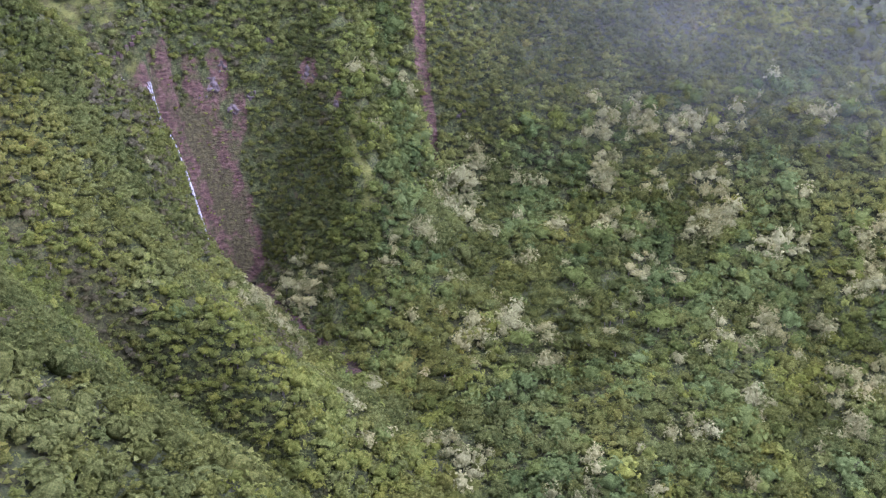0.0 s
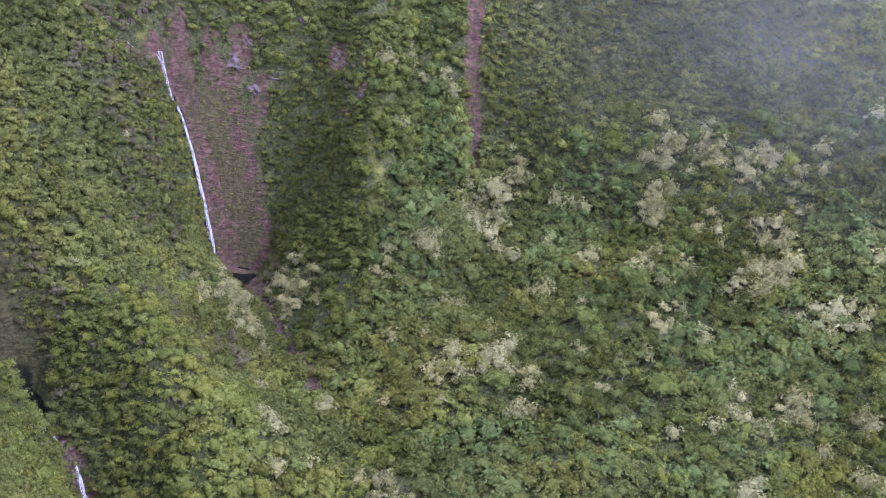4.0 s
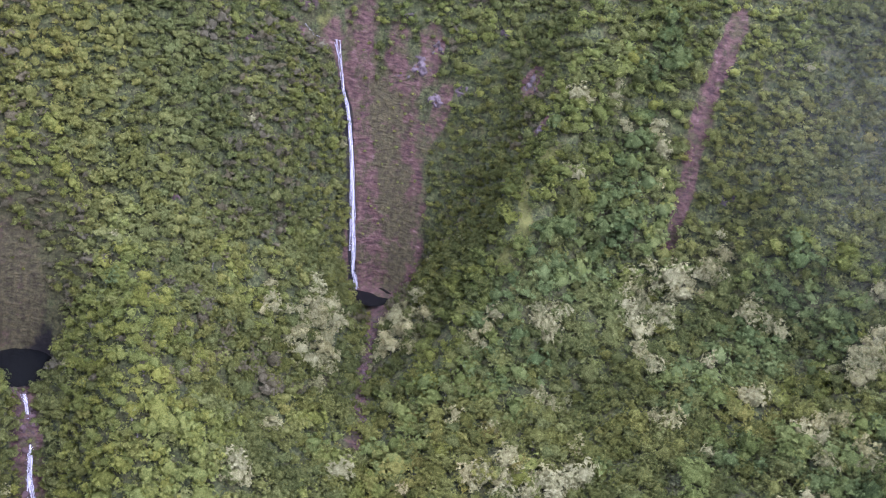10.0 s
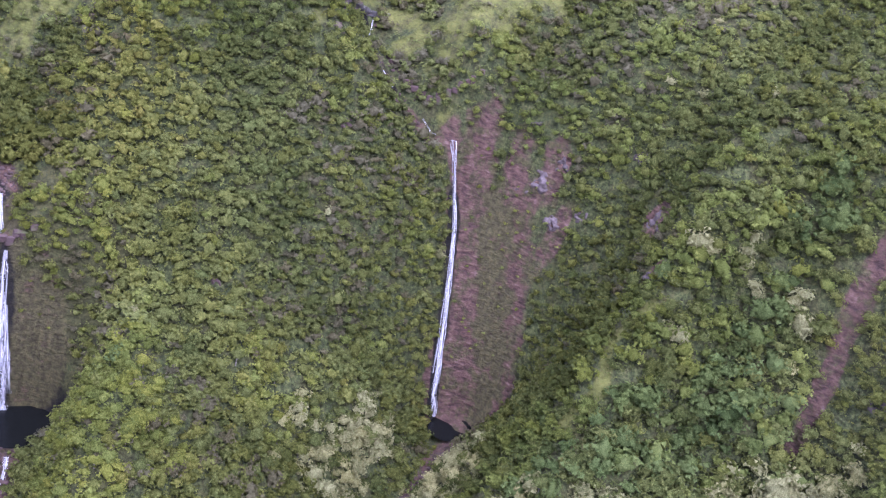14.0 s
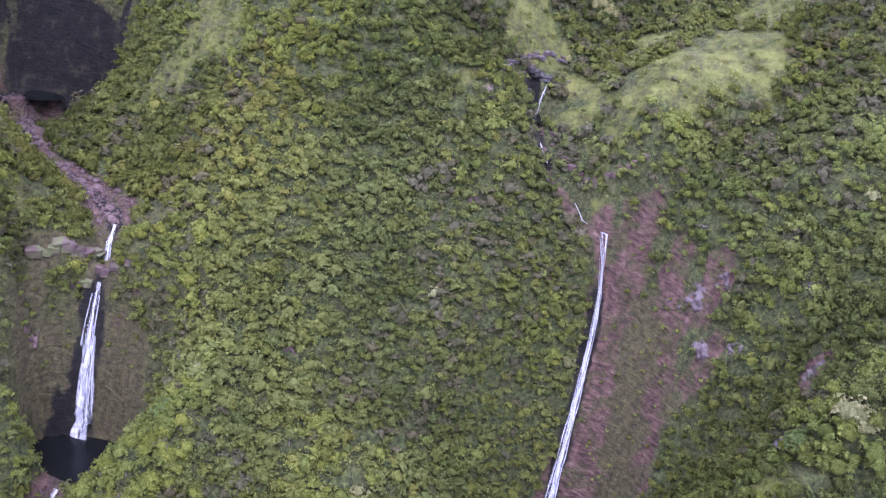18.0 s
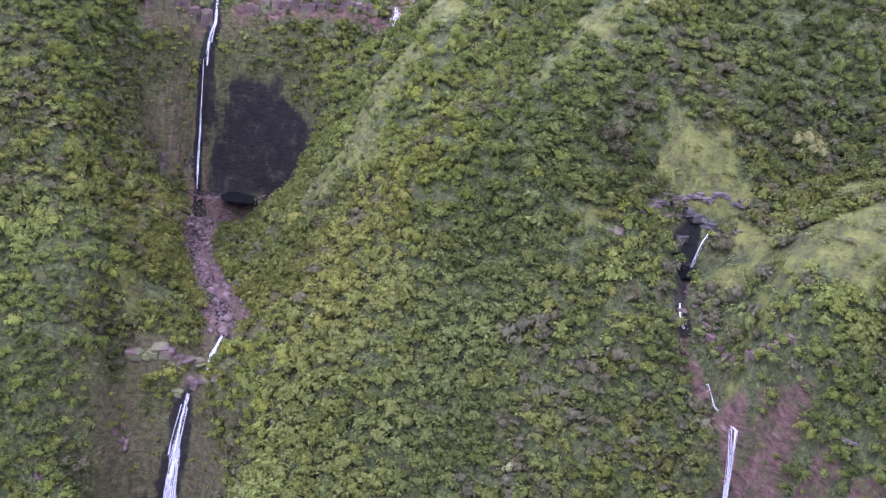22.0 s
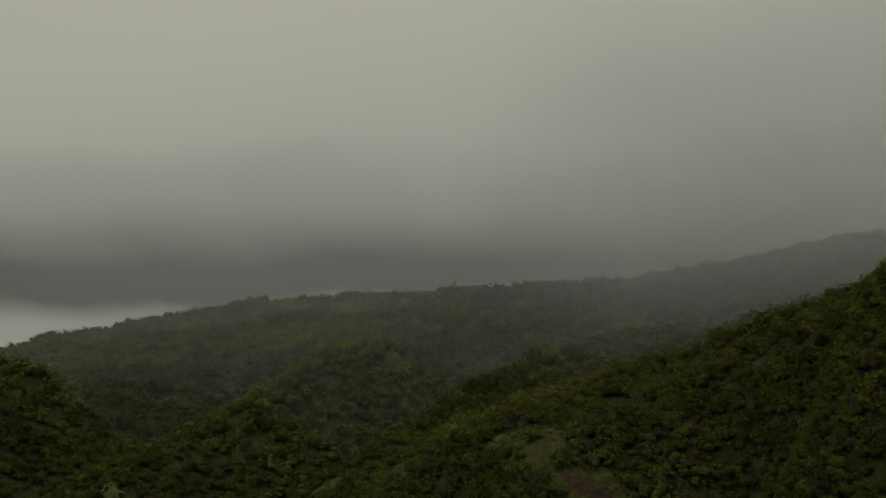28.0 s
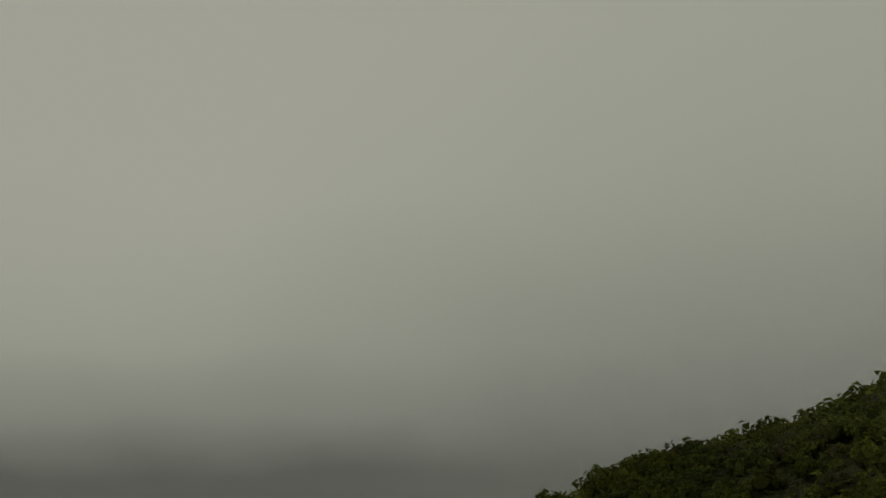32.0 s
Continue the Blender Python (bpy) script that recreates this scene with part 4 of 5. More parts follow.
# crowns stand off the slope, along its normal
gx, gy = (height(X + 2, Y) - height(X - 2, Y)) / 4, (height(X, Y + 2) - height(X, Y - 2)) / 4
gn = np.sqrt(1 + gx ** 2 + gy ** 2)
steep = np.clip((sl - 1.0) / 1.8, 0, 1)
pale, hau = spot_cover(X, Y, PALE_SPOTS), spot_cover(X, Y, HAU_SPOTS)
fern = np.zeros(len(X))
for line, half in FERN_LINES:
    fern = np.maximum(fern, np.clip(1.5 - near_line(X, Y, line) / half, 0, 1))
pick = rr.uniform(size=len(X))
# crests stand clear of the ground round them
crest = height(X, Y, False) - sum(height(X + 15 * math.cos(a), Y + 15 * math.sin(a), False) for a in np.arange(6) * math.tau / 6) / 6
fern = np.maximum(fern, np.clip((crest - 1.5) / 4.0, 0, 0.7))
size = np.where(FLOOR, 1.0, 0.86) * (2.7 + 2.1 * rr.uniform(size=len(X)) ** 1.8 + 0.45 * value_noise(X, Y, 26, 41)) * (1 - 0.28 * steep)
size *= np.where(FLOOR, 1.0 + 0.45 * rr.uniform(size=len(X)) ** 2, 1.0) * np.where(bare_rock | open_grass, 0.5, 1.0) * np.where((X < -345) | (Y > 625), 1.35, 1.0)
size *= 1 - 0.16 * np.clip((Z - 60) / 60, 0, 1)
drift = value_noise(X, Y, 13, 71) + 0.5 * value_noise(X, Y, 5, 73)
is_pale = ((pick < np.clip(pale * 0.62, 0, 0.62)) & ~open_grass) | (pick > 0.9985) | (FLOOR & (Y > 345) & (drift > 0.62) & (pick < 0.6))
is_hau = ~is_pale & ((pick < hau * 0.85) | (FLOOR & (value_noise(X, Y, 21, 75) > 0.15) & (pick < 0.45)))
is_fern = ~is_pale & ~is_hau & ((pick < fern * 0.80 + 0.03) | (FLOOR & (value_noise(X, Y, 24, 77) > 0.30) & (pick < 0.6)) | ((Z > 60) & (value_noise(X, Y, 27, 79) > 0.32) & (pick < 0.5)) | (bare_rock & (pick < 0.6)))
# more dry shrubs with height, where their grey also stands in for haze
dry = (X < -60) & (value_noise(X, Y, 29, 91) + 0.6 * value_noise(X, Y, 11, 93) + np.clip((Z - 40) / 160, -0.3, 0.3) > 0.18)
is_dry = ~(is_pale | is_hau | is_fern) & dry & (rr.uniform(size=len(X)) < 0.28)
is_dark = ~(is_pale | is_hau | is_fern | is_dry)
P3 = np.stack([X - 0.42 * size * gx / gn, Y - 0.42 * size * gy / gn, Z + 0.42 * size / gn], -1)
lowland = is_dark & FLOOR
stand("forest_canopy", SHAPE_TREE, P3[lowland], size[lowland], LEAF_DARK, "dense green rainforest canopy covering the valley floor", "forest")
upland = is_dark & ~FLOOR
stand("forest_canopy", SHAPE_SLOPE, P3[upland], size[upland], LEAF_DARK, "dense low green rainforest canopy covering the steep valley walls", "forest")
stand("silvery_canopy", SHAPE_PALE, P3[is_pale], size[is_pale] * 1.1, LEAF_PALE, "stands of pale silvery-leaved trees on the valley floor", "trees")
stand("broadleaf_thicket", SHAPE_BUSH, P3[is_hau], size[is_hau] * 1.15, LEAF_HAU, "bright green thicket of low broad-leaved trees", "thicket")
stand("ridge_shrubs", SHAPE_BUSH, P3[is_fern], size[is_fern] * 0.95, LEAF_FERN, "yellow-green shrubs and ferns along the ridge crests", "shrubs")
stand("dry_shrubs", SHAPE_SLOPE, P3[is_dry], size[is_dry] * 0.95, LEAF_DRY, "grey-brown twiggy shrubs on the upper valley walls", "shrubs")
# low growth between the crowns
UX, UY, ur = scatter(-345, 215, 118, 622, 3.9, 23)
low = (ur.uniform(size=len(UX)) < np.clip(0.45 * np.sqrt(1 + slope_at(UX, UY) ** 2), 0, 1)) & (rock_cover(UX, UY) < 0.5) & (wet_shade_cover(UX, UY) < 0.3)
low &= ~hidden_ground(UX, UY) & (np.hypot(UX + 188, UY - 459) > 8) & (near_line(UX, UY, [(-238, 262), (-249, 274)]) > 6)
for cx, cy, pz, rx, ry in POOLS:
    low &= np.hypot((UX - cx) / rx, (UY - cy) / ry) > 1.5
for line in ("first", "bare"):
    low &= near_line(UX, UY, STREAMS[line]) > 4.5
UX, UY = UX[low], UY[low]
us = 1.5 + 0.9 * ur.uniform(size=len(UX))
TUFT = []
for _ in range(6):
    tv, tf = crown_shape(rng, 4, 16, 0.30, 0.55)
    TUFT.append((tv[12:], tf[-16:] - 12))
stand("undergrowth", TUFT, np.stack([UX, UY, height(UX, UY) + 0.2], -1), us, LEAF_DARK, "low green undergrowth and ferns between the trees", "undergrowth")
# the hills behind
FX, FY, fr = scatter(-1300, -200, -560, 800, 6.6, 17)
ok = ((FX < -430) | (FY < 112) | (FY > 690)) & (grass_cover(FX, FY) + 0.3 * value_noise(FX, FY, 20, 63) < 0.55) & (fr.uniform(size=len(FX)) < np.where(FX < -800, 0.40, 0.72))
ok &= (FX < -430) | (FY > 300) | (FX < -300)
FX, FY = FX[ok], FY[ok]
FZ = height(FX, FY)
far_size = (3.9 + 2.2 * fr.uniform(size=len(FX))) * (1 + 0.3 * np.clip((-FX - 600) / 400, 0, 1))
stand("far_forest", SHAPE_FAR, np.stack([FX, FY, FZ + 0.4 * far_size], -1), far_size, LEAF_DARK, "dark green forest on the misty hills behind", "forest")
# woods on the slopes that lie away from the valley head
SHAPE_FILL = [crown_shape(rng, 3, 8, 0.42, 0.85) for _ in range(5)]
WX, WY, wr = scatter(-430, 520, -160, 780, 8.8, 29)
inside = (WX < 225) & (WY > 92) & (WY < 690)
ok = np.where(inside, hidden_ground(WX, WY), (WX > 215) | (WX > -300)) & (wr.uniform(size=len(WX)) < 0.9)
WX, WY = WX[ok], WY[ok]
wood_size = 4.6 + 2.2 * wr.uniform(size=len(WX))
stand("outer_forest", SHAPE_FILL, np.stack([WX, WY, height(WX, WY) + 0.35 * wood_size], -1), wood_size, LEAF_DARK, "green forest on the outer slopes round the valley", "forest")


# ---------------------------------------------------------------- cloud over the hills
def cloud_bank(name, pts, low, high, label, mat=CLOUD):
    """A soft bank of cloud that hangs along a line, clear at its foot."""
    bm = bmesh.new()
    uvl = bm.loops.layers.uv.new("depth")
    p = along([(*q, 0) for q in pts], 40)
    rise = [0, 40, 80, 120, 170, 240, high - low]
    cols = [[bm.verts.new((x, y, low + h)) for h in rise] for x, y, _ in p]
    for i, (a, b) in enumerate(zip(cols[:-1], cols[1:])):
        for k in range(6):
            f = bm.faces.new((a[k], b[k], b[k + 1], a[k + 1]))
            f.smooth = True
            for lp, u, v in zip(f.loops, (i, i + 1, i + 1, i), (k, k, k + 1, k + 1)):
                lp[uvl].uv = (u / (len(cols) - 1), rise[v] / 365)
    me = bpy.data.meshes.new(name)
    bm.to_mesh(me)
    bm.free()
    me.materials.append(mat)
    return tagged(new(name, me), label, "cloud", kind="stuff")


cloud_bank("cloud_bank", [(-560, 1150), (-700, 860), (-770, 600), (-800, 380), (-820, 160)], 190, 1200, "grey cloud hanging low over the nearer hills")
cloud_bank("cloud_bank", [(-600, 1200), (-740, 880), (-820, 610), (-860, 380), (-890, 120)], 190, 1200, "grey cloud hanging low over the nearer hills")
cloud_bank("cloud_bank", [(-700, 1200), (-900, 900), (-990, 600), (-1020, 360), (-1050, 100)], 195, 1200, "grey cloud drifting over the hills")
cloud_bank("cloud_bank", [(-820, 1250), (-1060, 840), (-1150, 440), (-1180, 160)], 200, 1200, "grey cloud covering the hills")
for bank in ([(-300, 760), (-372, 600), (-410, 480), (-430, 380)], [(-380, 760), (-470, 560), (-500, 380), (-500, 160), (-480, -60), (-440, -200)], [(-520, 840), (-640, 560), (-660, 330), (-650, 60), (-600, -180), (-540, -320)],
             [(-760, 900), (-900, 560), (-930, 250), (-920, -80), (-860, -330), (-800, -460)]):
    cloud_bank("haze", bank, 60, 1200, "thin bluish haze between the wooded hills", HAZE)


def mist_veil(x0, x1, y0, y1, step, lift, thickness, label):
    """Thin mist lying over a slope; its thickness follows the lie of the land."""
    gx, gy = np.meshgrid(np.arange(x0, x1 + 1, step), np.arange(y0, y1 + 1, step))
    gz = height(gx, gy)
    k = np.arange(gx.size).reshape(gx.shape)
    faces = np.stack([k[:-1, :-1], k[:-1, 1:], k[1:, 1:], k[1:, :-1]], -1).reshape(-1, 4)
    ob = sheet("mist", np.stack([gx, gy, gz + lift], -1).reshape(-1, 3), faces, MIST, True)
    edge = np.clip(np.minimum(np.minimum(gx - x0, x1 - gx), np.minimum(gy - y0, y1 - gy)) / (5 * step), 0, 1)
    t = np.clip(thickness(gx, gy, gz), 0, 0.9) * edge * edge * (3 - 2 * edge)
    att = ob.data.color_attributes.new("thick", "FLOAT_COLOR", "POINT")
    att.data.foreach_set("color", np.stack([t, t, t, np.ones_like(t)], -1).astype(np.float32).ravel())
    return tagged(ob, label, "mist", kind="stuff")


mist_veil(-40, 420, 470, 720, 12, 9, lambda x, y, z: 0.065 * np.clip((z + 15) / 75, 0, 1) * np.clip((x + 40) / 160, 0, 1), "thin bluish mist over the upper north slope")


# ---------------------------------------------------------------- rocks
def rock_mesh(name, seed, mat, blocky):
    """A weathered stone of unit size: rounded for boulders, angular for blocks."""
    r = random.Random(seed)
    bm = bmesh.new()
    if blocky:
        bmesh.ops.create_cube(bm, size=2)
        bmesh.ops.bevel(bm, geom=list(bm.edges), offset=0.22, segments=1, affect="EDGES")
        amount = 0.20
    else:
        bmesh.ops.create_icosphere(bm, subdivisions=2, radius=1)
        amount = 0.17
    off = Vector((r.uniform(-50, 50), r.uniform(-50, 50), r.uniform(-50, 50)))
    for v in bm.verts:
        k = noise.noise(v.co * 0.9 + off) * amount * 2 + noise.noise(v.co * 2.3 + off) * amount
        v.co *= 1 + k
    me = bpy.data.meshes.new(name)
    bm.to_mesh(me)
    bm.free()
    me.materials.append(mat)
    return me


BOULDERS = [rock_mesh("boulder", 100 + k, BOULDER, False) for k in range(7)]
BLOCKS = [rock_mesh("block", 200 + k, ROCK, True) for k in range(5)]
PALE_BLOCKS = [rock_mesh("block", 300 + k, ROCK_PALE, True) for k in range(5)]
DARK_BLOCKS = [rock_mesh("block", 400 + k, ROCK_DARK, True) for k in range(4)]
rk = random.Random(77)


def strew(line, spread, count, small, big, label, group):
    """Boulders lying along a stream."""
    p = along([(x, y, 0) for x, y, *_ in line], 0.5)
    for _ in range(count):
        x, y, _z = p[rk.randrange(len(p))]
        x, y = x + rk.gauss(0, spread), y + rk.gauss(0, spread)
        s = small + (big - small) * rk.random() ** 2.5
        ob = new("boulder", rk.choice(BOULDERS))
        z = float(height(x, y))
        ob.matrix_world = pose(x, y, z + 0.25 * s, rk.uniform(-25, 25), rk.uniform(-25, 25), rk.uniform(0, 360)) @ Matrix.Diagonal(
            (s * rk.uniform(0.8, 1.35), s * rk.uniform(0.8, 1.2), s * rk.uniform(0.55, 0.9), 1))
        tagged(ob, label, "boulder", group)


strew(STREAMS["first"], 3.8, 220, 0.35, 1.5, "reddish grey lava boulder in the dry stream bed", "boulders in the upper stream bed")
strew([(-108, 326), (-97, 325), (-86, 320), (-79, 318)], 2.4, 30, 0.4, 1.5, "dark reddish boulder beside the cascade below the pool", "boulders below the plunge pool")
strew([(-98, 486), (-82, 468), (-64, 446), (-38, 420)], 1.6, 70, 0.3, 1.2, "grey lava boulder in the narrow forest stream", "boulders in the forest stream")
strew([(-196, 463), (-186, 458), (-173, 461), (-160, 472)], 1.8, 34, 0.35, 1.2, "dark lava boulder beside the ledge pool", "boulders by the ledge pool")
strew([(-300, 310), (-345, 308)], 2.2, 24, 0.4, 1.4, "grey boulder in the stream above the rock band", "boulders above the rock band")


def rubble(name, line, spread, count, small, big, label):
    """Loose stones too many to count, along a stream."""
    r = np.random.default_rng(31)
    p = along([(x, y, 0) for x, y, *_ in line], 0.4)
    c = p[r.integers(0, len(p), count)][:, :2] + r.normal(0, spread, (count, 2))
    z = height(c[:, 0], c[:, 1])
    v0, f0 = ICO1
    s = small + (big - small) * r.uniform(size=count) ** 2
    v = v0[None] * (s[:, None, None] * r.uniform(0.6, 1.3, (count, 1, 3))) * r.uniform(0.8, 1.2, (count, len(v0), 1))
    a = r.uniform(0, 6.28, count)
    v = np.stack([v[..., 0] * np.cos(a)[:, None] - v[..., 1] * np.sin(a)[:, None], v[..., 0] * np.sin(a)[:, None] + v[..., 1] * np.cos(a)[:, None], v[..., 2] * 0.7], -1)
    v += np.stack([c[:, 0], c[:, 1], z + 0.1 * s], -1)[:, None]
    f = f0[None] + (np.arange(count) * len(v0))[:, None, None]
    return tagged(sheet(name, v.reshape(-1, 3), f.reshape(-1, 3), BOULDER), label, "stones", kind="stuff")


rubble("stream_rubble", STREAMS["first"], 4.2, 2600, 0.15, 0.75, "reddish grey stones filling the stream bed")
rubble("stream_rubble", [(-98, 486), (-82, 468), (-64, 446), (-38, 420)], 1.5, 600, 0.15, 0.6, "grey stones along the narrow forest stream")
rubble("stream_rubble", [(-106, 326), (-97, 325), (-88, 321)], 2.5, 300, 0.15, 0.6, "dark stones below the plunge pool")


rubble("stream_rubble", [(-236, 262), (-243, 268), (-248, 275)], 3.4, 700, 0.15, 0.7, "reddish stones on the floor of the amphitheatre")


def rock_group(name, label, spots, meshes, category, wide, tall, lean=8, sunk=-0.05):
    """A cliff ledge or outcrop: blocks set side by side into the slope."""
    root = tagged(new(name), label, category)
    root.location = (spots[0][0], spots[0][1], float(height(*spots[0][:2])))
    for x, y, turn in spots:
        ob = new("block", rk.choice(meshes))
        w, t = wide * rk.uniform(0.7, 1.3), tall * rk.uniform(0.65, 1.3)
        ob.parent = root
        ob.matrix_parent_inverse = Matrix.Translation(-root.location)
        ob.matrix_basis = pose(x, y, float(height(x, y)) - sunk * t, rk.uniform(-lean, lean), rk.uniform(-lean, lean), turn + rk.uniform(-14, 14)) @ Matrix.Diagonal(
            (w * 0.55, w * 0.45, t * 0.55, 1))
    return root


def ledge(name, label, line, gap, meshes, wide, tall, jitter=0.6):
    p = along([(x, y, 0) for x, y in line], gap)
    spots = []
    for a, b in zip(p[:-1], p[1:]):
        spots.append((a[0] + rk.uniform(-jitter, jitter), a[1] + rk.uniform(-jitter, jitter), math.degrees(math.atan2(b[1] - a[1], b[0] - a[0]))))
    return rock_group(name, label, spots, meshes, "rock ledge", wide, tall, 5, 0.12)


ledge("rock_ledge", "long band of red columnar lava across the slope", [(-234, 237), (-247, 245), (-258, 251)], 2.3, BLOCKS, 2.6, 7.0)
ledge("rock_ledge", "low band of red columnar lava under shrubs", [(-266, 262), (-274, 272), (-281, 284), (-288, 294), (-296, 306)], 2.3, BLOCKS, 2.6, 4.6)
ledge("rock_ledge", "red lava step beside the short cascade", [(-140, 305), (-142, 313), (-146, 320), (-152, 324)], 1.7, BLOCKS, 3.6, 2.7)
ledge("rock_ledge", "reddish lava rim above the small ledge pool", [(-180, 450), (-187, 451), (-193, 454), (-196, 461), (-198, 472)], 1.6, BLOCKS, 2.4, 1.1)
# the black of these blocks stands in for the recess's shade
ledge("rock_ledge", "back wall of the ledge pool, recess shade in its black colour", [(-184, 451.5), (-191, 453.5), (-195.5, 459), (-196.5, 466)], 1.6, DARK_BLOCKS, 3.0, 2.0)
ledge("rock_ledge", "grey lava step above the ledge pool", [(-182, 444), (-189, 448), (-195, 454), (-205, 463), (-208, 471)], 1.5, PALE_BLOCKS, 2.6, 1.0)
ledge("rock_ledge", "reddish lava wall of the narrow stream cleft", [(-178, 465), (-170, 469), (-162, 476), (-154, 484), (-147, 492)], 2.0, BLOCKS, 2.0, 2.6)
ledge("rock_ledge", "short reddish ledge in the forest slope", [(-190, 354), (-194, 358), (-200, 361)], 1.9, BLOCKS, 2.0, 2.0)
ledge("rock_ledge", "mossy red lava wall of the amphitheatre", [(-222, 246), (-228, 249), (-234, 251)], 1.9, BLOCKS, 2.4, 6.5)
ledge("rock_ledge", "red lava lip above the tall waterfall", [(-139, 318), (-140, 323), (-140.5, 330), (-140, 337)], 2.0, BLOCKS, 2.2, 2.4)


def outcrop(x, y, reach, mat, label, seed):
    """A craggy knob of bare rock that breaks through the slope."""
    u, v = np.meshgrid(np.linspace(-1, 1, 24), np.linspace(-1, 1, 24))
    dx, dy = float(height(x + 2, y) - height(x - 2, y)) / 4, float(height(x, y + 2) - height(x, y - 2)) / 4
    steep = math.hypot(dx, dy) + 1e-6
    dx, dy, squash = dx / steep, dy / steep, 1 / math.sqrt(1 + steep * steep)
    # u runs across the slope, v up it
    px, py = x + reach * (-dy * u + dx * squash * v), y + reach * (dx * u + dy * squash * v)
    au, av = u * reach + 40 * seed, v * reach
    gx, gy = (height(px + 1, py) - height(px - 1, py)) / 2, (height(px, py + 1) - height(px, py - 1)) / 2
    gn = np.sqrt(1 + gx ** 2 + gy ** 2)
    crag = np.floor(3 * value_noise(au, av, 1.5, seed)) / 3 + 0.6 * value_noise(au, av, 0.8, seed + 1)
    rise = np.clip(1.3 * (0.62 - np.hypot(u, v) + 0.9 * value_noise(au, av, reach * 0.4, seed + 2)), -0.7, 0.75)
    rise = rise + np.where(rise > -0.3, 0.7 * crag, 0)
    pts = np.stack([px - rise * gx / gn, py - rise * gy / gn, height(px, py) + rise / gn], -1).reshape(-1, 3)
    k = np.arange(24 * 24).reshape(24, 24)
    faces = np.stack([k[:-1, :-1], k[:-1, 1:], k[1:, 1:], k[1:, :-1]], -1).reshape(-1, 4)
    return tagged(sheet("rock_outcrop", pts, faces, mat), label, "rock outcrop")


for k, (x, y, reach) in enumerate(((-121, 511, 4.6), (-117, 517, 3.6), (-112, 514, 3.6), (-126, 506, 3.0), (-76, 531, 4.2), (-60, 520, 2.8), (-131, 509, 2.6), (-96, 533, 3.2), (-104, 520, 2.6))):
    outcrop(x, y, reach, ROCK_PALE, "pale violet-grey lava outcrop on the steep fern slope", 600 + 3 * k)
for k, (x, y, reach) in enumerate(((-130, 309, 3.6), (-153, 358, 2.6), (-143, 352, 2.0), (-160, 428, 2.2), (-150, 440, 2.6), (-134, 446, 2.2), (-172, 440, 2.6), (-128, 402, 2.0), (-118, 390, 2.0),
                                   (-105, 300, 3.0), (-128, 293, 2.4))):
    outcrop(x, y, reach, ROCK, "small reddish lava outcrop between the shrubs", 660 + 3 * k)
for k, (x, y, reach) in enumerate(((6, 570, 4.5), (119, 585, 4.5), (198, 526, 5), (150, 560, 4), (96, 535, 3.2))):
    outcrop(x, y, reach, ROCK_PALE, "violet-grey rock outcrop on the hazy upper slope", 720 + 3 * k)


# ---------------------------------------------------------------- single trees
def limb(bm, a, b, ra, rb, sides=6):
    a, b = Vector(a), Vector(b)
    q = (b - a).to_track_quat("Z", "Y").to_matrix()
    rings = []
    for c, r in ((a, ra), (b, rb)):
        rings.append([bm.verts.new(c + q @ Vector((r * math.cos(k * math.tau / sides), r * math.sin(k * math.tau / sides), 0))) for k in range(sides)])
    for k in range(sides):
        bm.faces.new((rings[0][k], rings[0][(k + 1) % sides], rings[1][(k + 1) % sides], rings[1][k]))
    bm.faces.new(rings[1])
    bm.faces.new(rings[0][::-1])


def single_tree(name, label, mat, seed, reach, tall, lobes, leaves):
    """A tree: tapered trunk, limbs, and a crown of leaf clumps."""
    r = random.Random(seed)
    root = tagged(new(name), label, "tree")
    bm = bmesh.new()
    top = Vector((r.uniform(-0.3, 0.3), r.uniform(-0.3, 0.3), tall * 0.55))
    limb(bm, (0, 0, -0.8), top * 0.5, 0.24, 0.19)
    limb(bm, top * 0.5, top, 0.19, 0.13)
    part("trunk", bm, BARK, root)
    for k in range(4):
        a = k * math.tau / 4 + r.uniform(-0.5, 0.5)
        bm = bmesh.new()
        limb(bm, top * r.uniform(0.6, 0.95), top + Vector((math.cos(a) * reach * 0.5, math.sin(a) * reach * 0.5, tall * r.uniform(0.08, 0.25))), 0.11, 0.04, 5)
        part("limb", bm, BARK, root)
    v, f = crown_shape(np.random.default_rng(seed), lobes, leaves, 0.10, 0.85, ICO2)
    v = v * [reach, reach, reach] + [0, 0, tall * 0.62]
    crown = sheet("crown", v, f, mat)
    toned(crown, r.uniform(0.15, 0.75), r.uniform(0.35, 0.75))
    crown.parent = root
    return root


PALE_TREES = [single_tree("candlenut_tree", "pale silvery-leaved candlenut tree with rounded lobed crown", LEAF_PALE, 500 + k, 3.6, 5.5, 9, 150) for k in range(4)]
GREEN_TREES = [single_tree("forest_tree", "dark green rainforest tree with a dense lumpy crown", LEAF_DARK, 520 + k, 3.3, 5.2, 9, 150) for k in range(5)]
SHRUB_TREES = [single_tree("ridge_tree", "bright yellow-green low tree on the ridge crest", LEAF_FERN, 540 + k, 2.9, 3.8, 8, 140) for k in range(4)]
BROAD_TREES = [single_tree("umbrella_tree", "broad flat-topped green tree on the valley floor", LEAF_HAU, 560 + k, 6.0, 4.2, 14, 300) for k in range(3)]


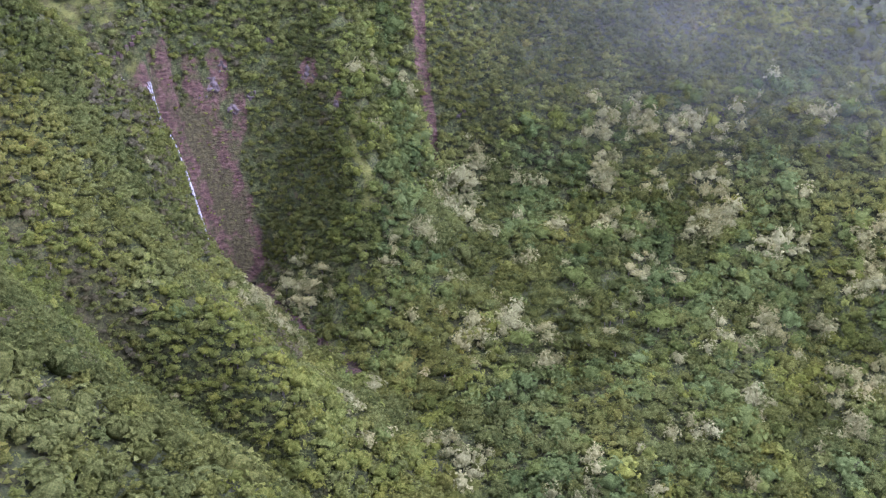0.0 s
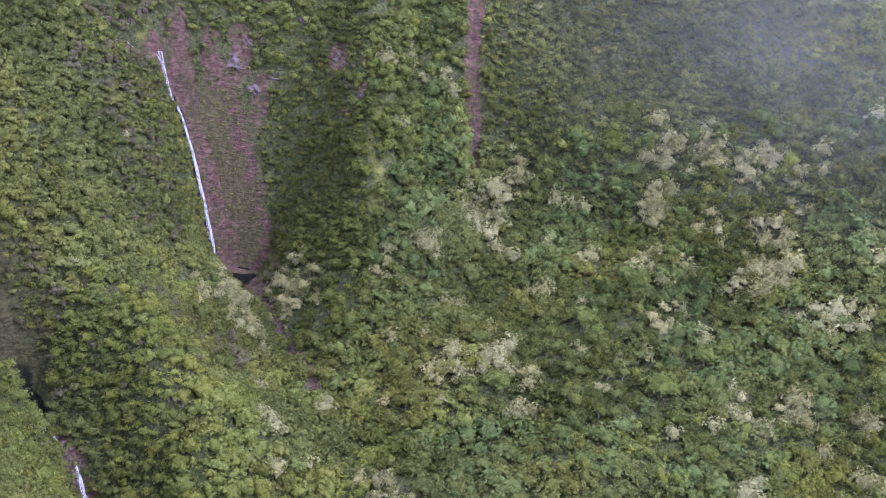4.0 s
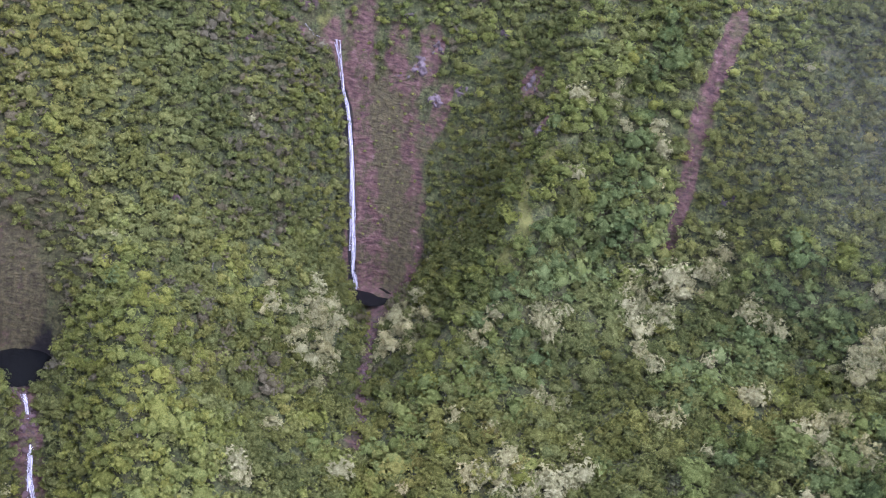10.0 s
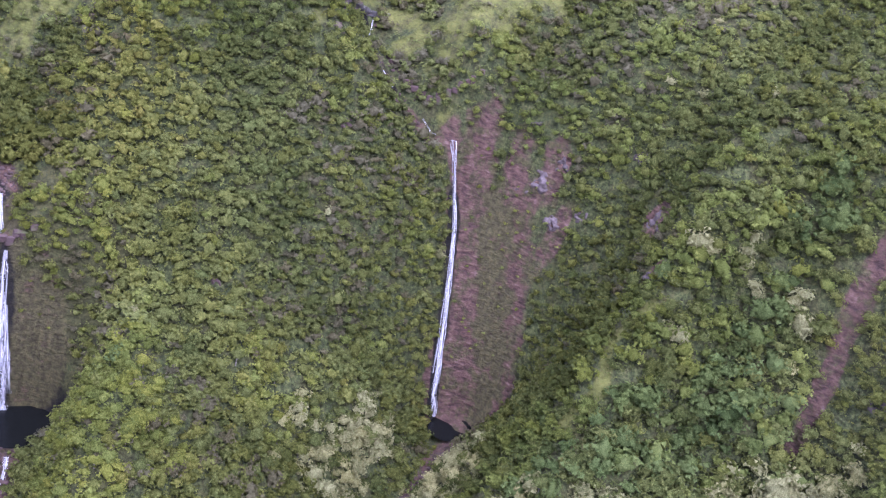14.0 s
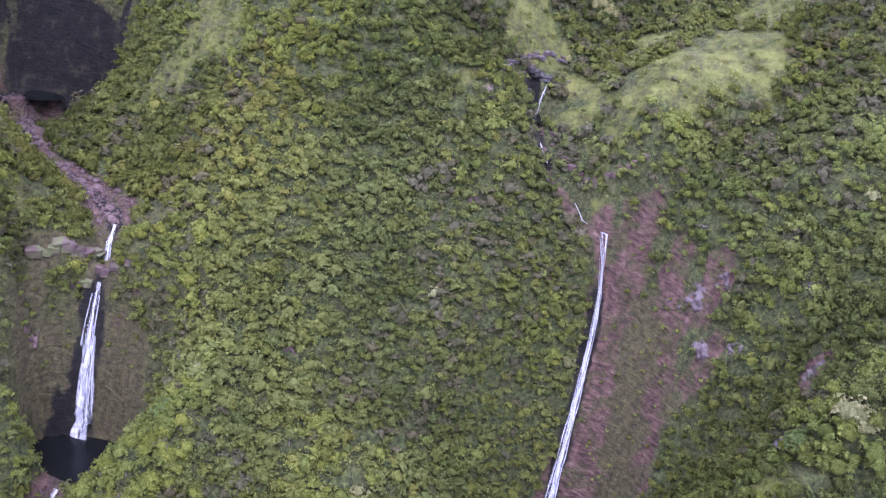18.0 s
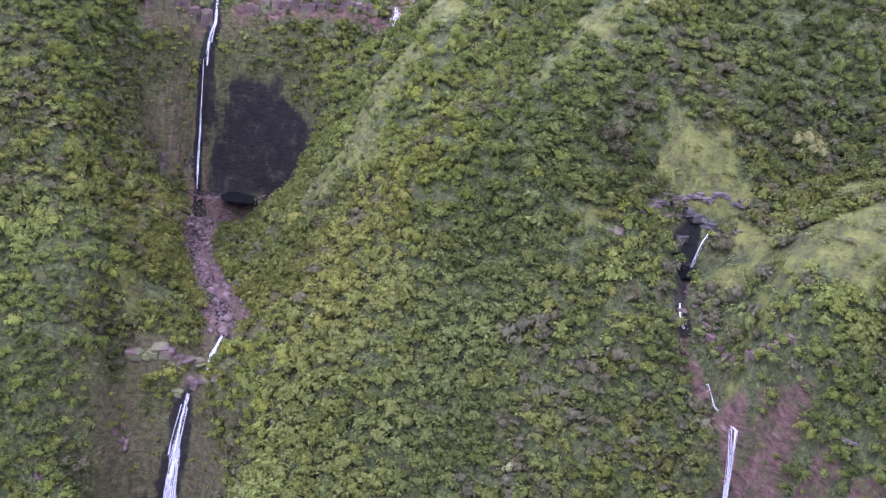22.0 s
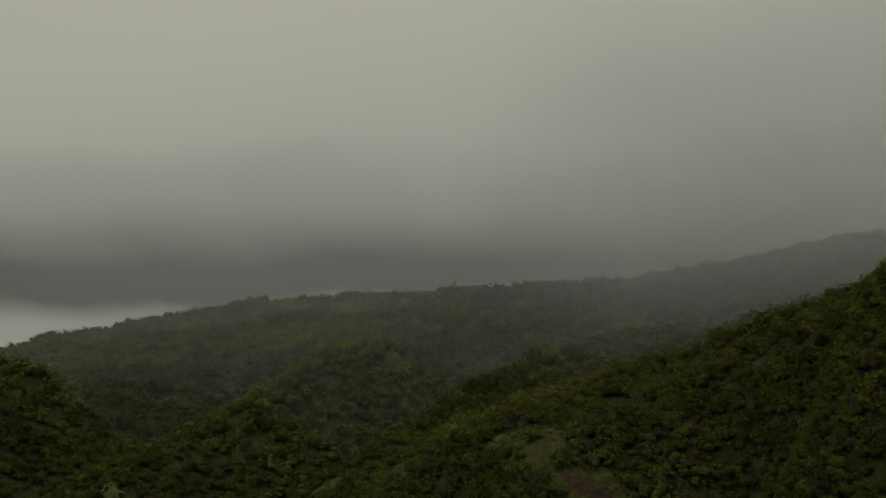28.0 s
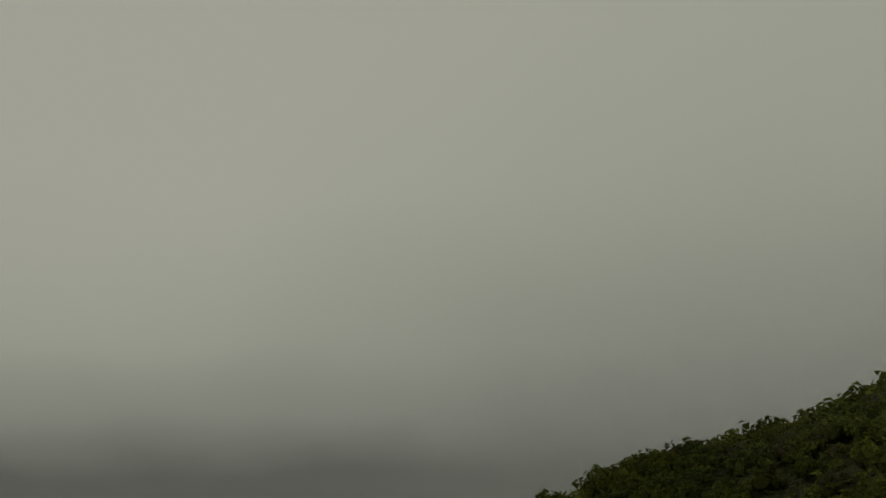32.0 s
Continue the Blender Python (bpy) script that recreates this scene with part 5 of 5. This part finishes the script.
def grove(kinds, centres, spread, count, group, low=0.75, high=1.25):
    used = set()
    for _ in range(count):
        cx, cy, cr = centres[rk.randrange(len(centres))]
        x, y = cx + rk.gauss(0, cr * spread), cy + rk.gauss(0, cr * spread)
        k = rk.randrange(len(kinds))
        s = rk.uniform(low, high)
        m = pose(x, y, float(height(x, y)) - 0.2, 0, 0, rk.uniform(0, 360)) @ Matrix.Diagonal((s, s, s * rk.uniform(0.9, 1.2), 1))
        if k in used:
            ob = copy_thing(kinds[k], m)
            ob.scale = m.to_scale()
        else:
            used.add(k)
            ob = kinds[k]
            ob.matrix_basis = m
        tagged(ob, group=group)


grove(PALE_TREES, PALE_SPOTS[:24], 0.45, 120, "candlenut trees on the valley floor")
grove(SHRUB_TREES, [(-90, 352, 9), (-72, 346, 9), (-58, 337, 9), (-48, 340, 9), (-80, 362, 8)], 0.8, 70, "trees on the low ridge crest")
grove(GREEN_TREES, [(-60, 372, 22), (-88, 398, 18), (20, 455, 30), (70, 420, 25), (0, 410, 20), (-28, 452, 14)], 0.7, 90, "large trees on the lower slopes", 0.9, 1.4)
UMBRELLA_SPOTS = [(66, 471, 1.5), (103, 436, 1.55), (166, 445, 1.4), (118, 456, 1.35), (39, 425, 1.2), (40, 403, 1.2), (44, 358, 1.2), (126, 462, 1.1), (-101, 357, 0.8), (72, 463, 1.0)]
for k, (x, y, s) in enumerate(UMBRELLA_SPOTS):
    m = pose(x, y, float(height(x, y)) + 0.4, 0, 0, 67 * k) @ Matrix.Diagonal((s, s, s, 1))
    ob = BROAD_TREES[k] if k < len(BROAD_TREES) else copy_thing(BROAD_TREES[k % len(BROAD_TREES)], m)
    ob.matrix_basis = m
    tagged(ob, group="umbrella trees on the valley floor")
# a few white-flowering trees high on the slopes
for x, y, s in ((-176, 341, 0.7), (-180, 331, 0.7), (-187, 339, 0.8), (-228, 482, 1.0), (-226, 479, 0.9), (-225, 484, 0.85), (-223, 481, 0.7), (-228, 485.5, 0.9), (-225, 487, 0.8), (-222, 484, 0.6), (-206, 470, 0.7), (-196, 258, 0.6), (-212, 268, 0.6)):
    m = pose(x, y, float(height(x, y)) - 1.6 * s, 0, 0, 40 * x) @ Matrix.Diagonal((s * 0.8, s * 0.8, s * 1.3, 1))
    ob = copy_thing(PALE_TREES[0], m)
    ob.scale = m.to_scale()
    tagged(ob, "pale-leaved tree standing alone on the green slope", group="pale trees on the upper slopes")
